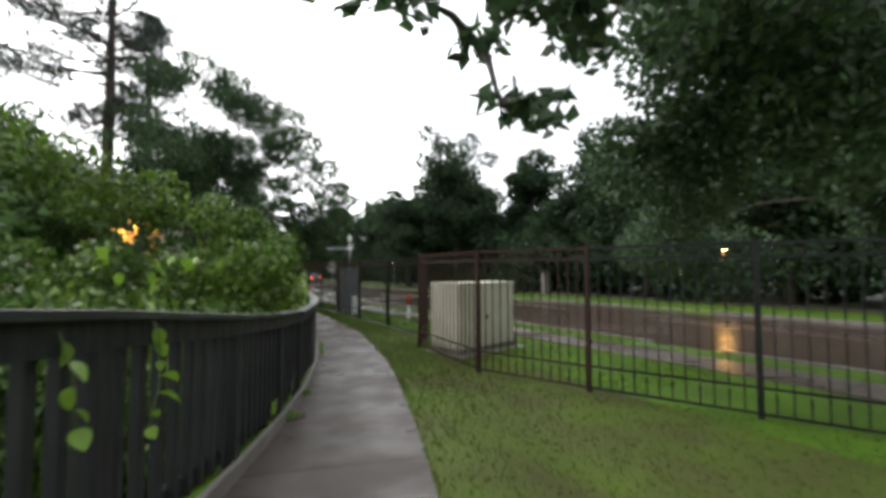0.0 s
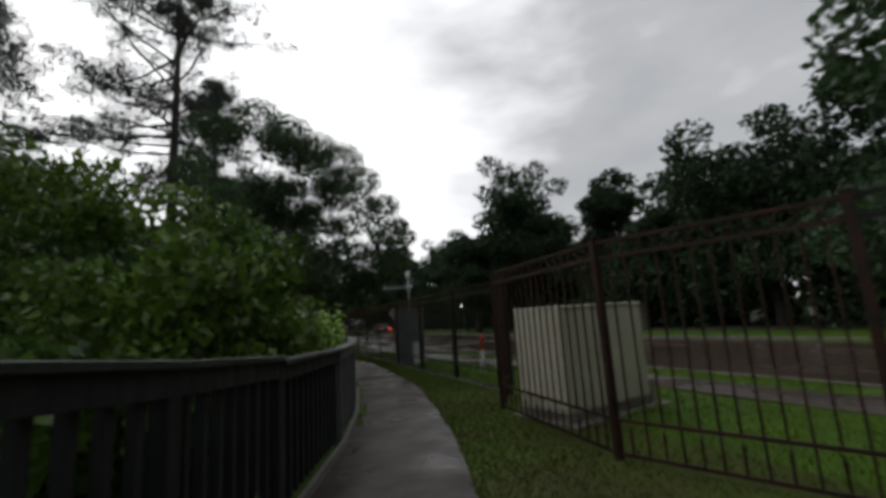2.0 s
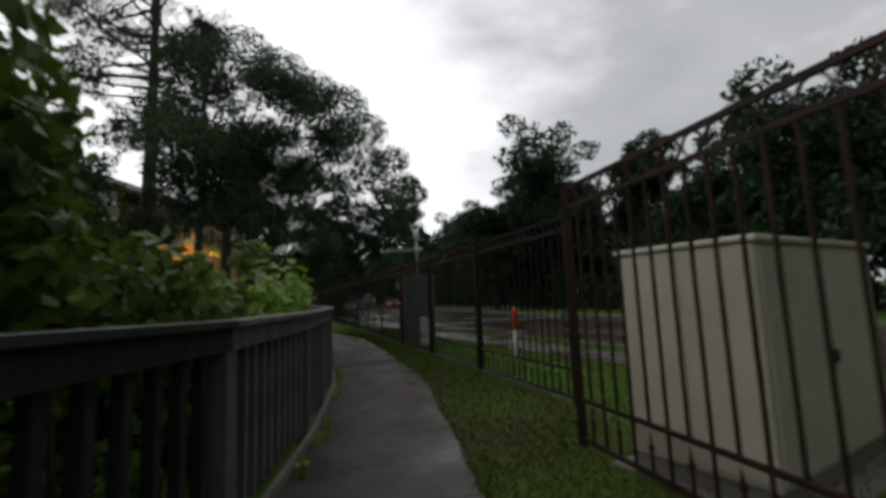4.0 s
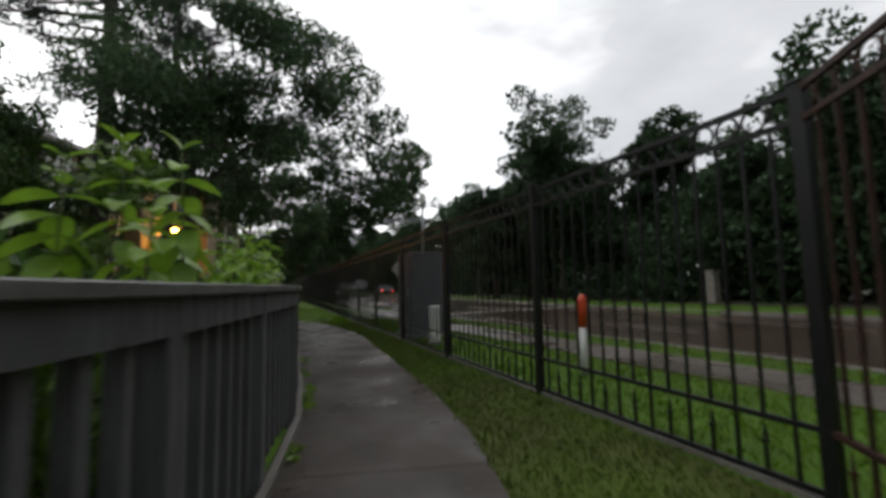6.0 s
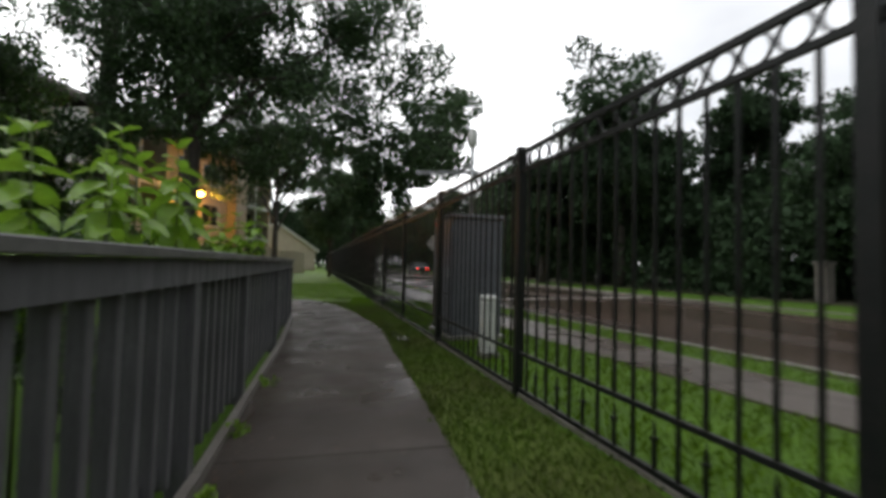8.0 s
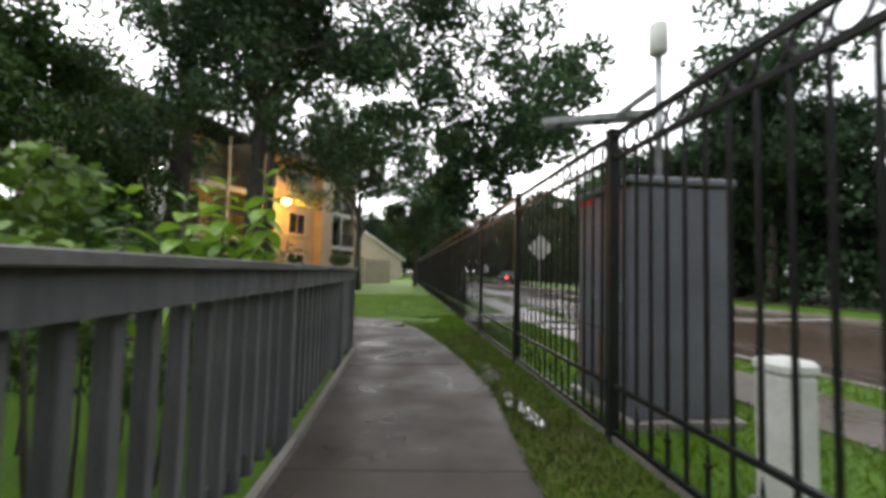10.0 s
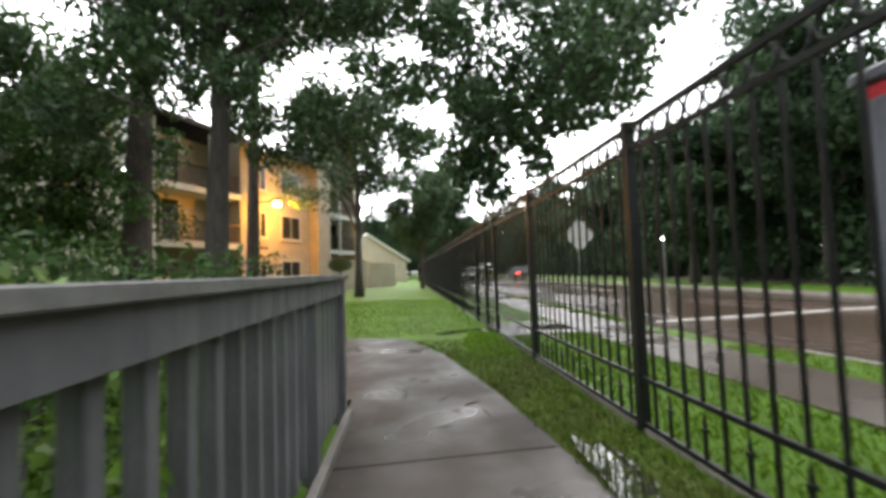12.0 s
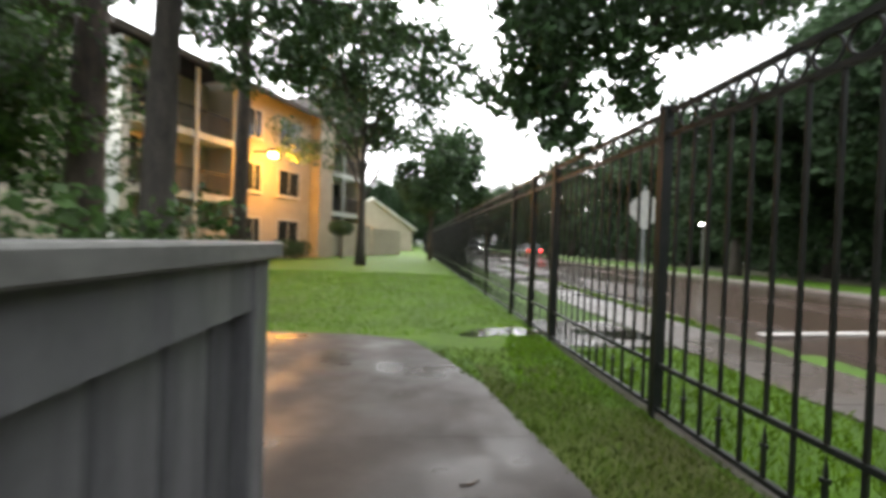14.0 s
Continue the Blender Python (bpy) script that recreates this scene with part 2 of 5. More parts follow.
class Geo:
    """Collects boxes, tubes and the like into one mesh."""

    def __init__(self):
        self.v, self.f = [], []

    def add(self, verts, faces):
        o = len(self.v)
        self.v += [tuple(p) for p in verts]
        self.f += [tuple(i + o for i in f) for f in faces]
        return self

    def box(self, x0, y0, z0, x1, y1, z1, bevel=0.0):
        if not bevel:
            v = [(x0, y0, z0), (x1, y0, z0), (x1, y1, z0), (x0, y1, z0), (x0, y0, z1), (x1, y0, z1), (x1, y1, z1), (x0, y1, z1)]
            return self.add(v, [(3, 2, 1, 0), (4, 5, 6, 7), (0, 1, 5, 4), (1, 2, 6, 5), (2, 3, 7, 6), (3, 0, 4, 7)])
        b = bevel
        rings = []
        for z, i in ((z0, b), (z0 + b, 0), (z1 - b, 0), (z1, b)):
            rings.append([(x0 + i + b * (i == 0), y0 + i, z), (x1 - i - b * (i == 0), y0 + i, z), (x1 - i, y0 + i + b, z), (x1 - i, y1 - i - b, z),
                          (x1 - i - b * (i == 0), y1 - i, z), (x0 + i + b * (i == 0), y1 - i, z), (x0 + i, y1 - i - b, z), (x0 + i, y0 + i + b, z)])
        v = [p for r in rings for p in r]
        f = [tuple(reversed(range(8))), tuple(range(24, 32))]
        for r in range(3):
            for i in range(8):
                j = (i + 1) % 8
                f.append((r * 8 + i, r * 8 + j, r * 8 + 8 + j, r * 8 + 8 + i))
        return self.add(v, f)

    def tube(self, pts, radii, sides=8, cap=True):
        pts = [Vector(p) for p in pts]
        rings = []
        for i, p in enumerate(pts):
            d = (pts[min(i + 1, len(pts) - 1)] - pts[max(i - 1, 0)]).normalized()
            a = d.orthogonal().normalized() if i == 0 else (a - d * a.dot(d)).normalized()
            b = d.cross(a)
            r = radii[i]
            rings += [p + (a * math.cos(2 * math.pi * k / sides) + b * math.sin(2 * math.pi * k / sides)) * r for k in range(sides)]
        f = []
        for i in range(len(pts) - 1):
            for k in range(sides):
                m = (k + 1) % sides
                f.append((i * sides + k, i * sides + m, (i + 1) * sides + m, (i + 1) * sides + k))
        if cap:
            f += [tuple(reversed(range(sides))), tuple(range((len(pts) - 1) * sides, len(pts) * sides))]
        return self.add(rings, f)

    def prism(self, outline, z0, z1):
        k = len(outline)
        v = [(x, y, z0) for x, y in outline] + [(x, y, z1) for x, y in outline]
        f = [tuple(reversed(range(k))), tuple(range(k, 2 * k))] + [(i, (i + 1) % k, (i + 1) % k + k, i + k) for i in range(k)]
        return self.add(v, f)

    def mesh(self, name, mat, smooth=False):
        return mesh_from(name, self.v, self.f, mat, smooth)


def empty(name, m=None):
    ob = new(name)
    ob.empty_display_size = 0.1
    if m is not None:
        ob.matrix_basis = m
    return ob


def part(name, me, parent, label="", m=None, kind=""):
    ob = new(name, me)
    ob.parent = parent
    if m is not None:
        ob.matrix_basis = m
    if label:
        ob["label"] = label
    if kind:
        ob["kind"] = kind
    return ob


def hinge(a, b, z=0.0):
    """A pose at a with its x axis towards b."""
    return pose(a[0], a[1], z, 0, 0, math.degrees(math.atan2(b[1] - a[1], b[0] - a[0])))


# ---- plan ----
RAIL = [(-2.12, -3.0), (-0.84, 0.0), (0.03, 2.0), (0.47, 3.0), (0.90, 4.0), (1.31, 5.0), (1.70, 6.0), (2.06, 7.0), (2.38, 8.0), (2.64, 9.0), (2.88, 10.15), (3.11, 11.4), (3.20, 12.7),
        (3.25, 14.0), (3.33, 16.0), (3.35, 19.12)]
EDGE = [(-0.84, -3.4), (0.62, -0.2), (1.44, 1.62), (1.92, 2.70), (2.33, 3.70), (2.78, 4.85), (3.12, 5.78), (3.47, 6.85), (3.86, 8.40), (4.08, 9.48), (4.36, 10.57), (4.51, 11.70), (4.66, 13.8),
        (4.80, 16.0), (4.90, 17.3), (4.82, 18.5), (4.68, 19.6), (4.38, 21.4), (3.80, 22.9)]
RAMP_Y, RAMP_Z = [-3.0, -0.7, 0.5, 1.25, 2.0, 2.7, 3.5, 4.3, 5.5, 6.9], [0.90, 0.66, 0.53, 0.435, 0.34, 0.265, 0.17, 0.11, 0.045, 0.0]


def ramp(y):
    return float(np.interp(y, RAMP_Y, RAMP_Z))


def line_x(line, y):
    return np.interp(y, [p[1] for p in line], [p[0] for p in line])


def kerb_x(y):
    return np.interp(y, [-60, 4, 11, 24, 400], [14.0, 9.9, 9.42, 8.3, 14.0])


def walk_x(y):
    return np.interp(y, [-60, 7, 10.6, 18.5, 20.5, 400], [11.0, 7.68, 7.5, 6.9, 6.85, 12.4])


ROAD_WIDTH = 9.0


def ground_z(x, y):
    """Height of the ground, for arrays."""
    x, y = np.asarray(x, float), np.asarray(y, float)
    slope = np.interp(y, RAMP_Y, RAMP_Z)
    d = (x - line_x(EDGE, y)) / 1.7
    d = np.clip(d, 0, 1)
    z = slope * (1 - d * d * (3 - 2 * d))
    left = np.clip((line_x(RAIL, y) - 0.15 - x) / 1.2, 0, 1) * np.clip((21.0 - y) / 2.0, 0, 1)
    z = z - left * (0.55 + slope)
    under = (x > line_x(RAIL, y) - 0.05) & (x < line_x(EDGE, y) - 0.03) & (y < 22.6)
    z = np.where(under, z - 0.05, z)
    road = (x > kerb_x(y) - 0.02) & (x < kerb_x(y) + ROAD_WIDTH + 0.2)
    z = np.where(road, -0.20, z)
    z = z + 0.012 * np.sin(x * 2.1 + y * 0.7) * np.sin(y * 1.7) * (~under)
    return z


# ---- ground ----
xs = np.concatenate([[-1500, -500, -200, -90, -50, -30, -20], np.arange(-14, 9.99, 0.2), np.arange(10, 24, 0.8), [26, 30, 40, 60, 100, 200, 500, 1500]])
ys = np.concatenate([[-1500, -400, -120, -50, -25, -14], np.arange(-8, 34, 0.25), np.arange(34, 70, 1.0), [74, 80, 90, 110, 150, 250, 500, 1500]])
gx, gy = np.meshgrid(xs, ys)
gz = ground_z(gx, gy)
verts = np.stack([gx, gy, gz], -1).reshape(-1, 3)
nx = len(xs)
faces = [(j * nx + i, j * nx + i + 1, (j + 1) * nx + i + 1, (j + 1) * nx + i) for j in range(len(ys) - 1) for i in range(nx - 1)]
ground = new("ground", mesh_from("ground", verts, faces, GRASS, True))
ground.data.materials.append(STRIP)
ground.data.materials.append(LAWN)
worn = []
for j in range(len(ys) - 1):
    for i in range(nx - 1):
        cx, cy = (xs[i] + xs[i + 1]) / 2, (ys[j] + ys[j + 1]) / 2
        worn.append(1 if -6 < cy < 21.6 + 0.7 * math.sin(cx * 7.3) * math.sin(cx * 3.1 + 1) and cx < 5.46 and cx > line_x(EDGE, cy) - 0.3 and cx < 9 else 2 if cy > 22.4 + 0.5 * math.sin(cx * 3.7) and cx < 5.46 else 0)
ground.data.polygons.foreach_set("material_index", worn)
tagged(ground, "wet green grass ground with worn olive patches", "ground", kind="structure")

# ---- road and kerbs ----
road_y = np.concatenate([np.arange(-60, 60, 4.0), np.arange(60, 121, 20.0)])
rv, rf = [], []
for j, y in enumerate(road_y):
    for i in range(7):
        rv.append((kerb_x(y) + 0.1 + (ROAD_WIDTH + 0.05) * i / 6, y, -0.11 + 0.05 * math.sin(math.pi * i / 6)))
for j in range(len(road_y) - 1):
    for i in range(6):
        a = j * 7 + i
        rf.append((a, a + 1, a + 8, a + 7))
road = tagged(new("road", mesh_from("road", rv, rf, ASPHALT, True)), "wet brownish asphalt street reflecting the sky", "road", kind="structure")

kerbs = tagged(empty("kerb"), "pale concrete street kerb, wet", "kerb", kind="structure")
GAPS = [(4.3, 5.4), (20.9, 23.8)]
for side in (0, 1):
    y = -20.0
    while y < 70:
        y2 = y + 1.5
        if not (side == 0 and any(y2 > g0 and y < g1 for g0, g1 in GAPS)):
            x0, x1 = (float(kerb_x(v)) + side * (ROAD_WIDTH + 0.12) for v in (y, y2))
            g = Geo().prism([(x0, y + 0.005), (x0 + 0.14, y + 0.005), (x1 + 0.14, y2 - 0.005), (x1, y2 - 0.005)], -0.2, 0.012)
            part("kerbstone", g.mesh("kerbstone", KERB), kerbs)
        y = y2

# ---- street-side sidewalk, slab by slab ----
sidewalk = tagged(empty("sidewalk"), "wet concrete sidewalk in slabs beside the street", "sidewalk", kind="structure")
y = -9.0
while y < 48:
    y2 = y + 1.5
    a, b = float(walk_x(y)), float(walk_x(y2))
    g = Geo().prism([(a, y + 0.006), (a + 1.05, y + 0.006), (b + 1.05, y2 - 0.006), (b, y2 - 0.006)], -0.1, 0.022)
    part("slab", g.mesh("slab", SIDEWALK), sidewalk)
    y = y2
for g0, g1 in GAPS:
    a, b = float(walk_x(g0)) + 1.06, float(walk_x(g1)) + 1.06
    k0, k1 = float(kerb_x(g0)) + 0.14, float(kerb_x(g1)) + 0.14
    v = [(a, g0, 0.02), (k0, g0 - 0.4, -0.08), (k1, g1 + 0.3, -0.08), (b, g1, 0.02), (a, g0, -0.25), (k0, g0 - 0.4, -0.25), (k1, g1 + 0.3, -0.25), (b, g1, -0.25)]
    part("slab", mesh_from("slab", v, [(0, 1, 2, 3), (0, 4, 5, 1), (1, 5, 6, 2), (2, 6, 7, 3), (3, 7, 4, 0)], SIDEWALK), sidewalk, "sloping kerb ramp")
part("slab", Geo().box(5.50, 22.75, -0.1, 6.84, 24.35, 0.014).mesh("slab", SIDEWALK), sidewalk, "walk slab at the gate")
marking = Geo().prism([(8.95, 23.85), (16.8, 24.75), (16.8, 24.9), (8.95, 24.0)], -0.07, -0.045)
tagged(new("road_marking", marking.mesh("road_marking", PAINT_LINE)), "worn white painted line across the wet street", "road marking", kind="structure")

# ---- footpath, slab by slab ----
pavement = tagged(empty("pavement"), "wet brownish grey concrete footpath with puddle sheen", "footpath", kind="structure")


def path_station(s):
    """Left and right edge of the footpath at a station along its right edge."""
    y = s
    x = float(line_x(EDGE, y))
    k = np.searchsorted([p[1] for p in EDGE], y)
    k = min(max(int(k), 1), len(EDGE) - 1)
    d = Vector((EDGE[k][0] - EDGE[k - 1][0], EDGE[k][1] - EDGE[k - 1][1], 0)).normalized()
    n = Vector((-d.y, d.x, 0))
    # run across to the railing
    best = None
    for w in np.arange(0.8, 2.6, 0.01):
        p = Vector((x, y, 0)) + n * w
        if p.x <= line_x(RAIL, p.y) + 0.02:
            best = p
            break
    p = best or Vector((x, y, 0)) + n * 1.35
    return (p.x, p.y), (x, y)


stations = [-3.0, -1.7, -0.4, 0.9, 2.2, 3.5, 4.8, 6.1, 7.4, 8.7, 10.0, 11.4, 12.8, 14.2, 15.6, 17.0, 18.3]
for s0, s1 in zip(stations[:-1], stations[1:]):
    cuts = [path_station(s0 + (s1 - s0) * k / 4 + (0.004 if k == 0 else -0.004 if k == 4 else 0)) for k in range(5)]
    v, f = [], []
    for (lx, ly), (rx, ry) in cuts:
        for t in (0, 0.5, 1):
            px, py = lx + (rx - lx) * t, ly + (ry - ly) * t
            v.append((px, py, ramp(py) + 0.012))
    k = len(v)
    v += [(a, b, c - 0.14) for a, b, c in v]
    for r in range(4):
        for c in range(2):
            i = r * 3 + c
            f.append((i, i + 1, i + 4, i + 3))
        f += [(r * 3, r * 3 + 3, r * 3 + 3 + k, r * 3 + k), (r * 3 + 2, r * 3 + 2 + k, r * 3 + 5 + k, r * 3 + 5)]
    f += [(0, k, k + 1, 1), (1, k + 1, k + 2, 2), (12, 13, 13 + k, 12 + k), (13, 14, 14 + k, 13 + k)]
    part("slab", mesh_from("slab", v, f, CONCRETE), pavement)
# the bend past the end of the railing
bend_a = [(3.39, 18.208), (4.825, 18.304), (4.68, 19.6), (4.53, 20.5), (2.4, 20.5), (2.4, 19.55), (3.39, 19.55)]
bend_b = [(2.4, 20.502), (4.53, 20.502), (4.38, 21.4), (4.12, 22.2), (3.80, 22.9), (3.2, 23.15), (2.4, 23.2)]
bend_c = [(2.388, 19.55), (2.388, 23.2), (0.4, 23.5), (-2.5, 23.6), (-2.5, 20.2), (0.4, 19.9)]
for o in (bend_a, bend_b, bend_c):
    part("slab", Geo().prism(o, -0.12, 0.016).mesh("slab", CONCRETE), pavement)


# ---- puddles ----
def puddle(cx, cy, rx, ry, turn, seed):
    r = random.Random(seed)
    ph = [r.uniform(0, 6.28) for _ in range(4)]
    pts = []
    for k in range(36):
        a = 2 * math.pi * k / 36
        q = 1 + 0.22 * math.sin(2 * a + ph[0]) + 0.16 * math.sin(3 * a + ph[1]) + 0.12 * math.sin(5 * a + ph[2]) + 0.06 * math.sin(9 * a + ph[3])
        x, y = rx * q * math.cos(a), ry * q * math.sin(a)
        pts.append((cx + x * math.cos(turn) - y * math.sin(turn), cy + x * math.sin(turn) + y * math.cos(turn)))
    ob = new("puddle", Geo().prism(pts, -0.01, 0.016).mesh("puddle", WATER))
    return tagged(ob, "shallow still rain puddle in the grass", "puddle", group="puddles")


puddle(5.02, 23.45, 0.48, 0.28, 0.2, 3)
puddle(5.0, 17.9, 0.10, 0.55, -0.05, 4)
puddle(5.02, 16.75, 0.09, 0.42, 0.0, 5)
puddle(6.55, 23.4, 0.5, 0.35, 0.0, 8)

# ---- leaf litter under the woodland ----
floor_g = Geo()
for k in range(24):
    ya, yb = -40 + k * 7.0, -33 + k * 7.0
    floor_g.add([(kerb_x(ya) + ROAD_WIDTH + 3.6, ya, 0.03), (90, ya, 0.05), (90, yb, 0.05), (kerb_x(yb) + ROAD_WIDTH + 3.6, yb, 0.03)], [(0, 1, 2, 3)])
tagged(new("woodland_floor", floor_g.mesh("woodland_floor", EARTH)), "dark leaf litter under the woodland trees", "ground", kind="structure")


# ---- iron fence ----
FENCE_H = 2.06


def ring_mesh(name, mat, r=0.066, t=0.0085):
    v, f = [], []
    for i in range(16):
        a = 2 * math.pi * i / 16
        for k in range(4):
            b = 2 * math.pi * k / 4 + math.pi / 4
            q = r + t * math.cos(b)
            v.append((q * math.cos(a), t * math.sin(b), q * math.sin(a)))
    for i in range(16):
        for k in range(4):
            f.append((i * 4 + k, ((i + 1) % 16) * 4 + k, ((i + 1) % 16) * 4 + (k + 1) % 4, i * 4 + (k + 1) % 4))
    return mesh_from(name, v, f, mat, True)


def fence_kit(mat):
    kit = {}
    h = 0.0085
    kit["bar"] = Geo().box(-h, -h, 0.05, h, h, 1.90).mesh("picket", mat)
    kit["short"] = Geo().box(-h, -h, 0.36, h, h, 1.90).mesh("picket", mat)
    spear = Geo().box(-h, -h, 0.06, h, h, 0.22).box(-0.014, -0.014, 0.215, 0.014, 0.014, 0.235)
    spear.add([(-0.016, 0, 0.25), (0, -0.010, 0.25), (0.016, 0, 0.25), (0, 0.010, 0.25), (0, 0, 0.335), (0, 0, 0.22)],
              [(0, 1, 4), (1, 2, 4), (2, 3, 4), (3, 0, 4), (1, 0, 5), (2, 1, 5), (3, 2, 5), (0, 3, 5)])
    kit["spear"] = spear.mesh("spear_picket", mat)
    kit["ring"] = ring_mesh("ring", mat)
    post = Geo().box(-0.034, -0.034, -0.2, 0.034, 0.034, FENCE_H + 0.03).box(-0.043, -0.043, FENCE_H + 0.03, 0.043, 0.043, FENCE_H + 0.05, 0.006)
    kit["post"] = post.mesh("post", mat)
    return kit


KIT_BLACK, KIT_RUST = fence_kit(IRON), fence_kit(RUST)


def fence_panel(a, b, kit, mat, label, z0=0.0):
    length = math.dist(a, b)
    thing = tagged(empty("iron_fence", hinge(a, b, z0)), label, "fence", group="iron fence panels along the path")
    part("post", kit["post"], thing)
    for name, z, hh in (("bottom_rail", 0.06, 0.014), ("lower_rail", 0.36, 0.014), ("ring_rail", 1.90, 0.015), ("top_rail", FENCE_H, 0.017)):
        part(name, Geo().box(0.03, -0.015, z - hh, length - 0.03, 0.015, z + hh).mesh(name, mat), thing)
    count = max(3, round(length / 0.15))
    step = length / count
    for i in range(count):
        x = (i + 0.5) * step
        part("ring", kit["ring"], thing, m=pose(x, 0, 1.98))
        if i:
            x = i * step
            part("picket", kit["bar" if i % 2 else "short"], thing, m=pose(x, 0, 0))
            if i % 2 == 0:
                part("spear_picket", kit["spear"], thing, m=pose(x, 0, 0))
    return thing


JOG = [(7.45, -1.98), (6.67, -0.16), (5.885, 1.66), (5.10, 3.48), (4.44, 5.25), (4.69, 7.82), (5.46, 8.86)]
for k in range(len(JOG) - 1):
    rusty = k >= 3
    fence_panel(JOG[k], JOG[k + 1], KIT_RUST if rusty else KIT_BLACK, RUST if rusty else IRON,
                "rust-brown wrought iron fence panel with ring frieze on grass" if rusty else "dark wrought iron fence panel with ring frieze on grass",
                float(ground_z(*JOG[k])) * 0.6)
MAIN = [8.86, 11.26, 13.66, 16.06, 18.46, 20.84, 22.98]
for y0, y1 in zip(MAIN[:-1], MAIN[1:]):
    fence_panel((5.46, y0), (5.46, y1), KIT_BLACK, IRON, "black wrought iron fence panel with ring frieze and spear pickets")
gate = fence_panel((5.46, 22.98), (5.46, 23.86), KIT_BLACK, IRON, "black iron pedestrian gate with ring frieze, closed")
gate.name = "iron_gate"
tagged(gate, category="gate", group="gates")
part("lock_box", Geo().box(0.06, -0.03, 0.95, 0.16, 0.03, 1.12, 0.006).mesh("lock_box", IRON), gate, "black gate lock box")
fence_panel((5.46, 23.86), (5.46, 24.95), KIT_BLACK, IRON, "short black wrought iron fence panel beside the gate")
y = 24.95
while y < 31:
    fence_panel((5.46, y), (5.46, y + 2.4), KIT_BLACK, IRON, "black wrought iron fence panel with ring frieze and spear pickets")
    y += 2.4
far_fence = tagged(empty("iron_fence", pose(5.46, y, 0, 0, 0, 90)), "distant run of black wrought iron fence", "fence", group="iron fence panels along the path")
g, run = Geo(), 36.0
for z in (0.06, 0.36, 1.90, FENCE_H):
    g.box(0, -0.015, z - 0.015, run, 0.015, z + 0.015)
part("rail", g.mesh("rails", IRON), far_fence)
g = Geo()
for i in range(int(run / 0.15)):
    g.box(i * 0.15 - 0.009, -0.009, 0.05, i * 0.15 + 0.009, 0.009, 1.9)
part("picket", g.mesh("pickets", IRON), far_fence, kind="stuff")
for i in range(int(run / 2.4) + 1):
    part("post", KIT_BLACK["post"], far_fence, m=pose(i * 2.4, 0, 0))
# low edging strip under the fence
edging = Geo().box(5.44, 8.9, -0.08, 5.50, 23.0, 0.035)
tagged(new("fence_edging", edging.mesh("fence_edging", KERB)), "thin pale concrete edging strip under the iron fence", "edging", kind="structure")


# ---- wooden railing ----
def railing_section(a, b, za, zb, last=False, board=WOOD, cap=WOODCAP, picket=None):
    """Posts, cap, fascia board, square pickets and a bottom kerb between two points."""
    length = math.dist(a, b)
    thing = tagged(empty("railing_section", hinge(a, b, za)), "dark wooden railing section with square pickets" if board is WOOD_DARK else "grey painted wooden railing section with square pickets", "railing",
                   group="wooden railing sections along the footpath")
    dz = zb - za

    def slanted(name, x0, x1, y0, y1, z0, z1, mat, label="", bevel=0.0):
        gg = Geo().box(x0, y0, z0, x1, y1, z1, bevel)
        gg.v = [(px, py, pz + dz * px / length) for px, py, pz in gg.v]
        return part(name, gg.mesh(name, mat), thing, label)

    slanted("cap", -0.004, length + 0.004 + (0.06 if last else 0), -0.085, 0.065, 1.082, 1.122, cap, "weathered flat wooden cap board", 0.005)
    slanted("fascia", 0.001, length - 0.001, -0.050, -0.020, 0.965, 1.080, board, "grey painted face board")
    slanted("back_rail", 0.001, length - 0.001, 0.028, 0.060, 0.985, 1.080, board)
    slanted("bottom_rail", 0.001, length - 0.001, 0.028, 0.060, 0.10, 0.19, board)
    slanted("kerb_board", 0.001, length - 0.001, -0.10, -0.052, -0.05, 0.065, KERB, "pale weathered kerb strip along the path")
    post = Geo().box(-0.048, -0.046, -0.7, 0.048, 0.050, 1.080, 0.005)
    part("post", post.mesh("post", board), thing)
    if last:
        part("post", Geo().box(length - 0.048, -0.056, -0.7 + dz, length + 0.048, 0.055, 1.080 + dz, 0.005).mesh("post", WOOD), thing)
    count = max(2, round(length / (0.158 if last else 0.165)))
    step = length / count
    for i in range(count) if last else range(1, count):
        x = (i + 0.5) * step if last else i * step
        z = dz * x / length
        lean = random.uniform(-0.3, 0.3)
        part("board" if last else "picket", BOARD if last else picket or PICKET, thing, m=pose(x, 0.008, z, 0, lean * (0.3 if last else 1), random.uniform(-3, 3) * (0.1 if last else 1)))


BOARD = Geo().box(-0.071, -0.019, 0.075, 0.071, 0.012, 1.0, 0.004).mesh("board", WOOD)
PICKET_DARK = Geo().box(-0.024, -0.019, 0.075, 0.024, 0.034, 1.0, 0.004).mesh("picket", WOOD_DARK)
PICKET = Geo().box(-0.024, -0.019, 0.075, 0.024, 0.036, 1.0, 0.004).mesh("picket", WOOD)


def along(line, step):
    """Points every step metres along a line."""
    out, rest = [line[0]], 0.0
    for a, b in zip(line[:-1], line[1:]):
        d = math.dist(a, b)
        n = max(1, round(d / step))
        out += [(a[0] + (b[0] - a[0]) * k / n, a[1] + (b[1] - a[1]) * k / n) for k in range(1, n + 1)]
    return out


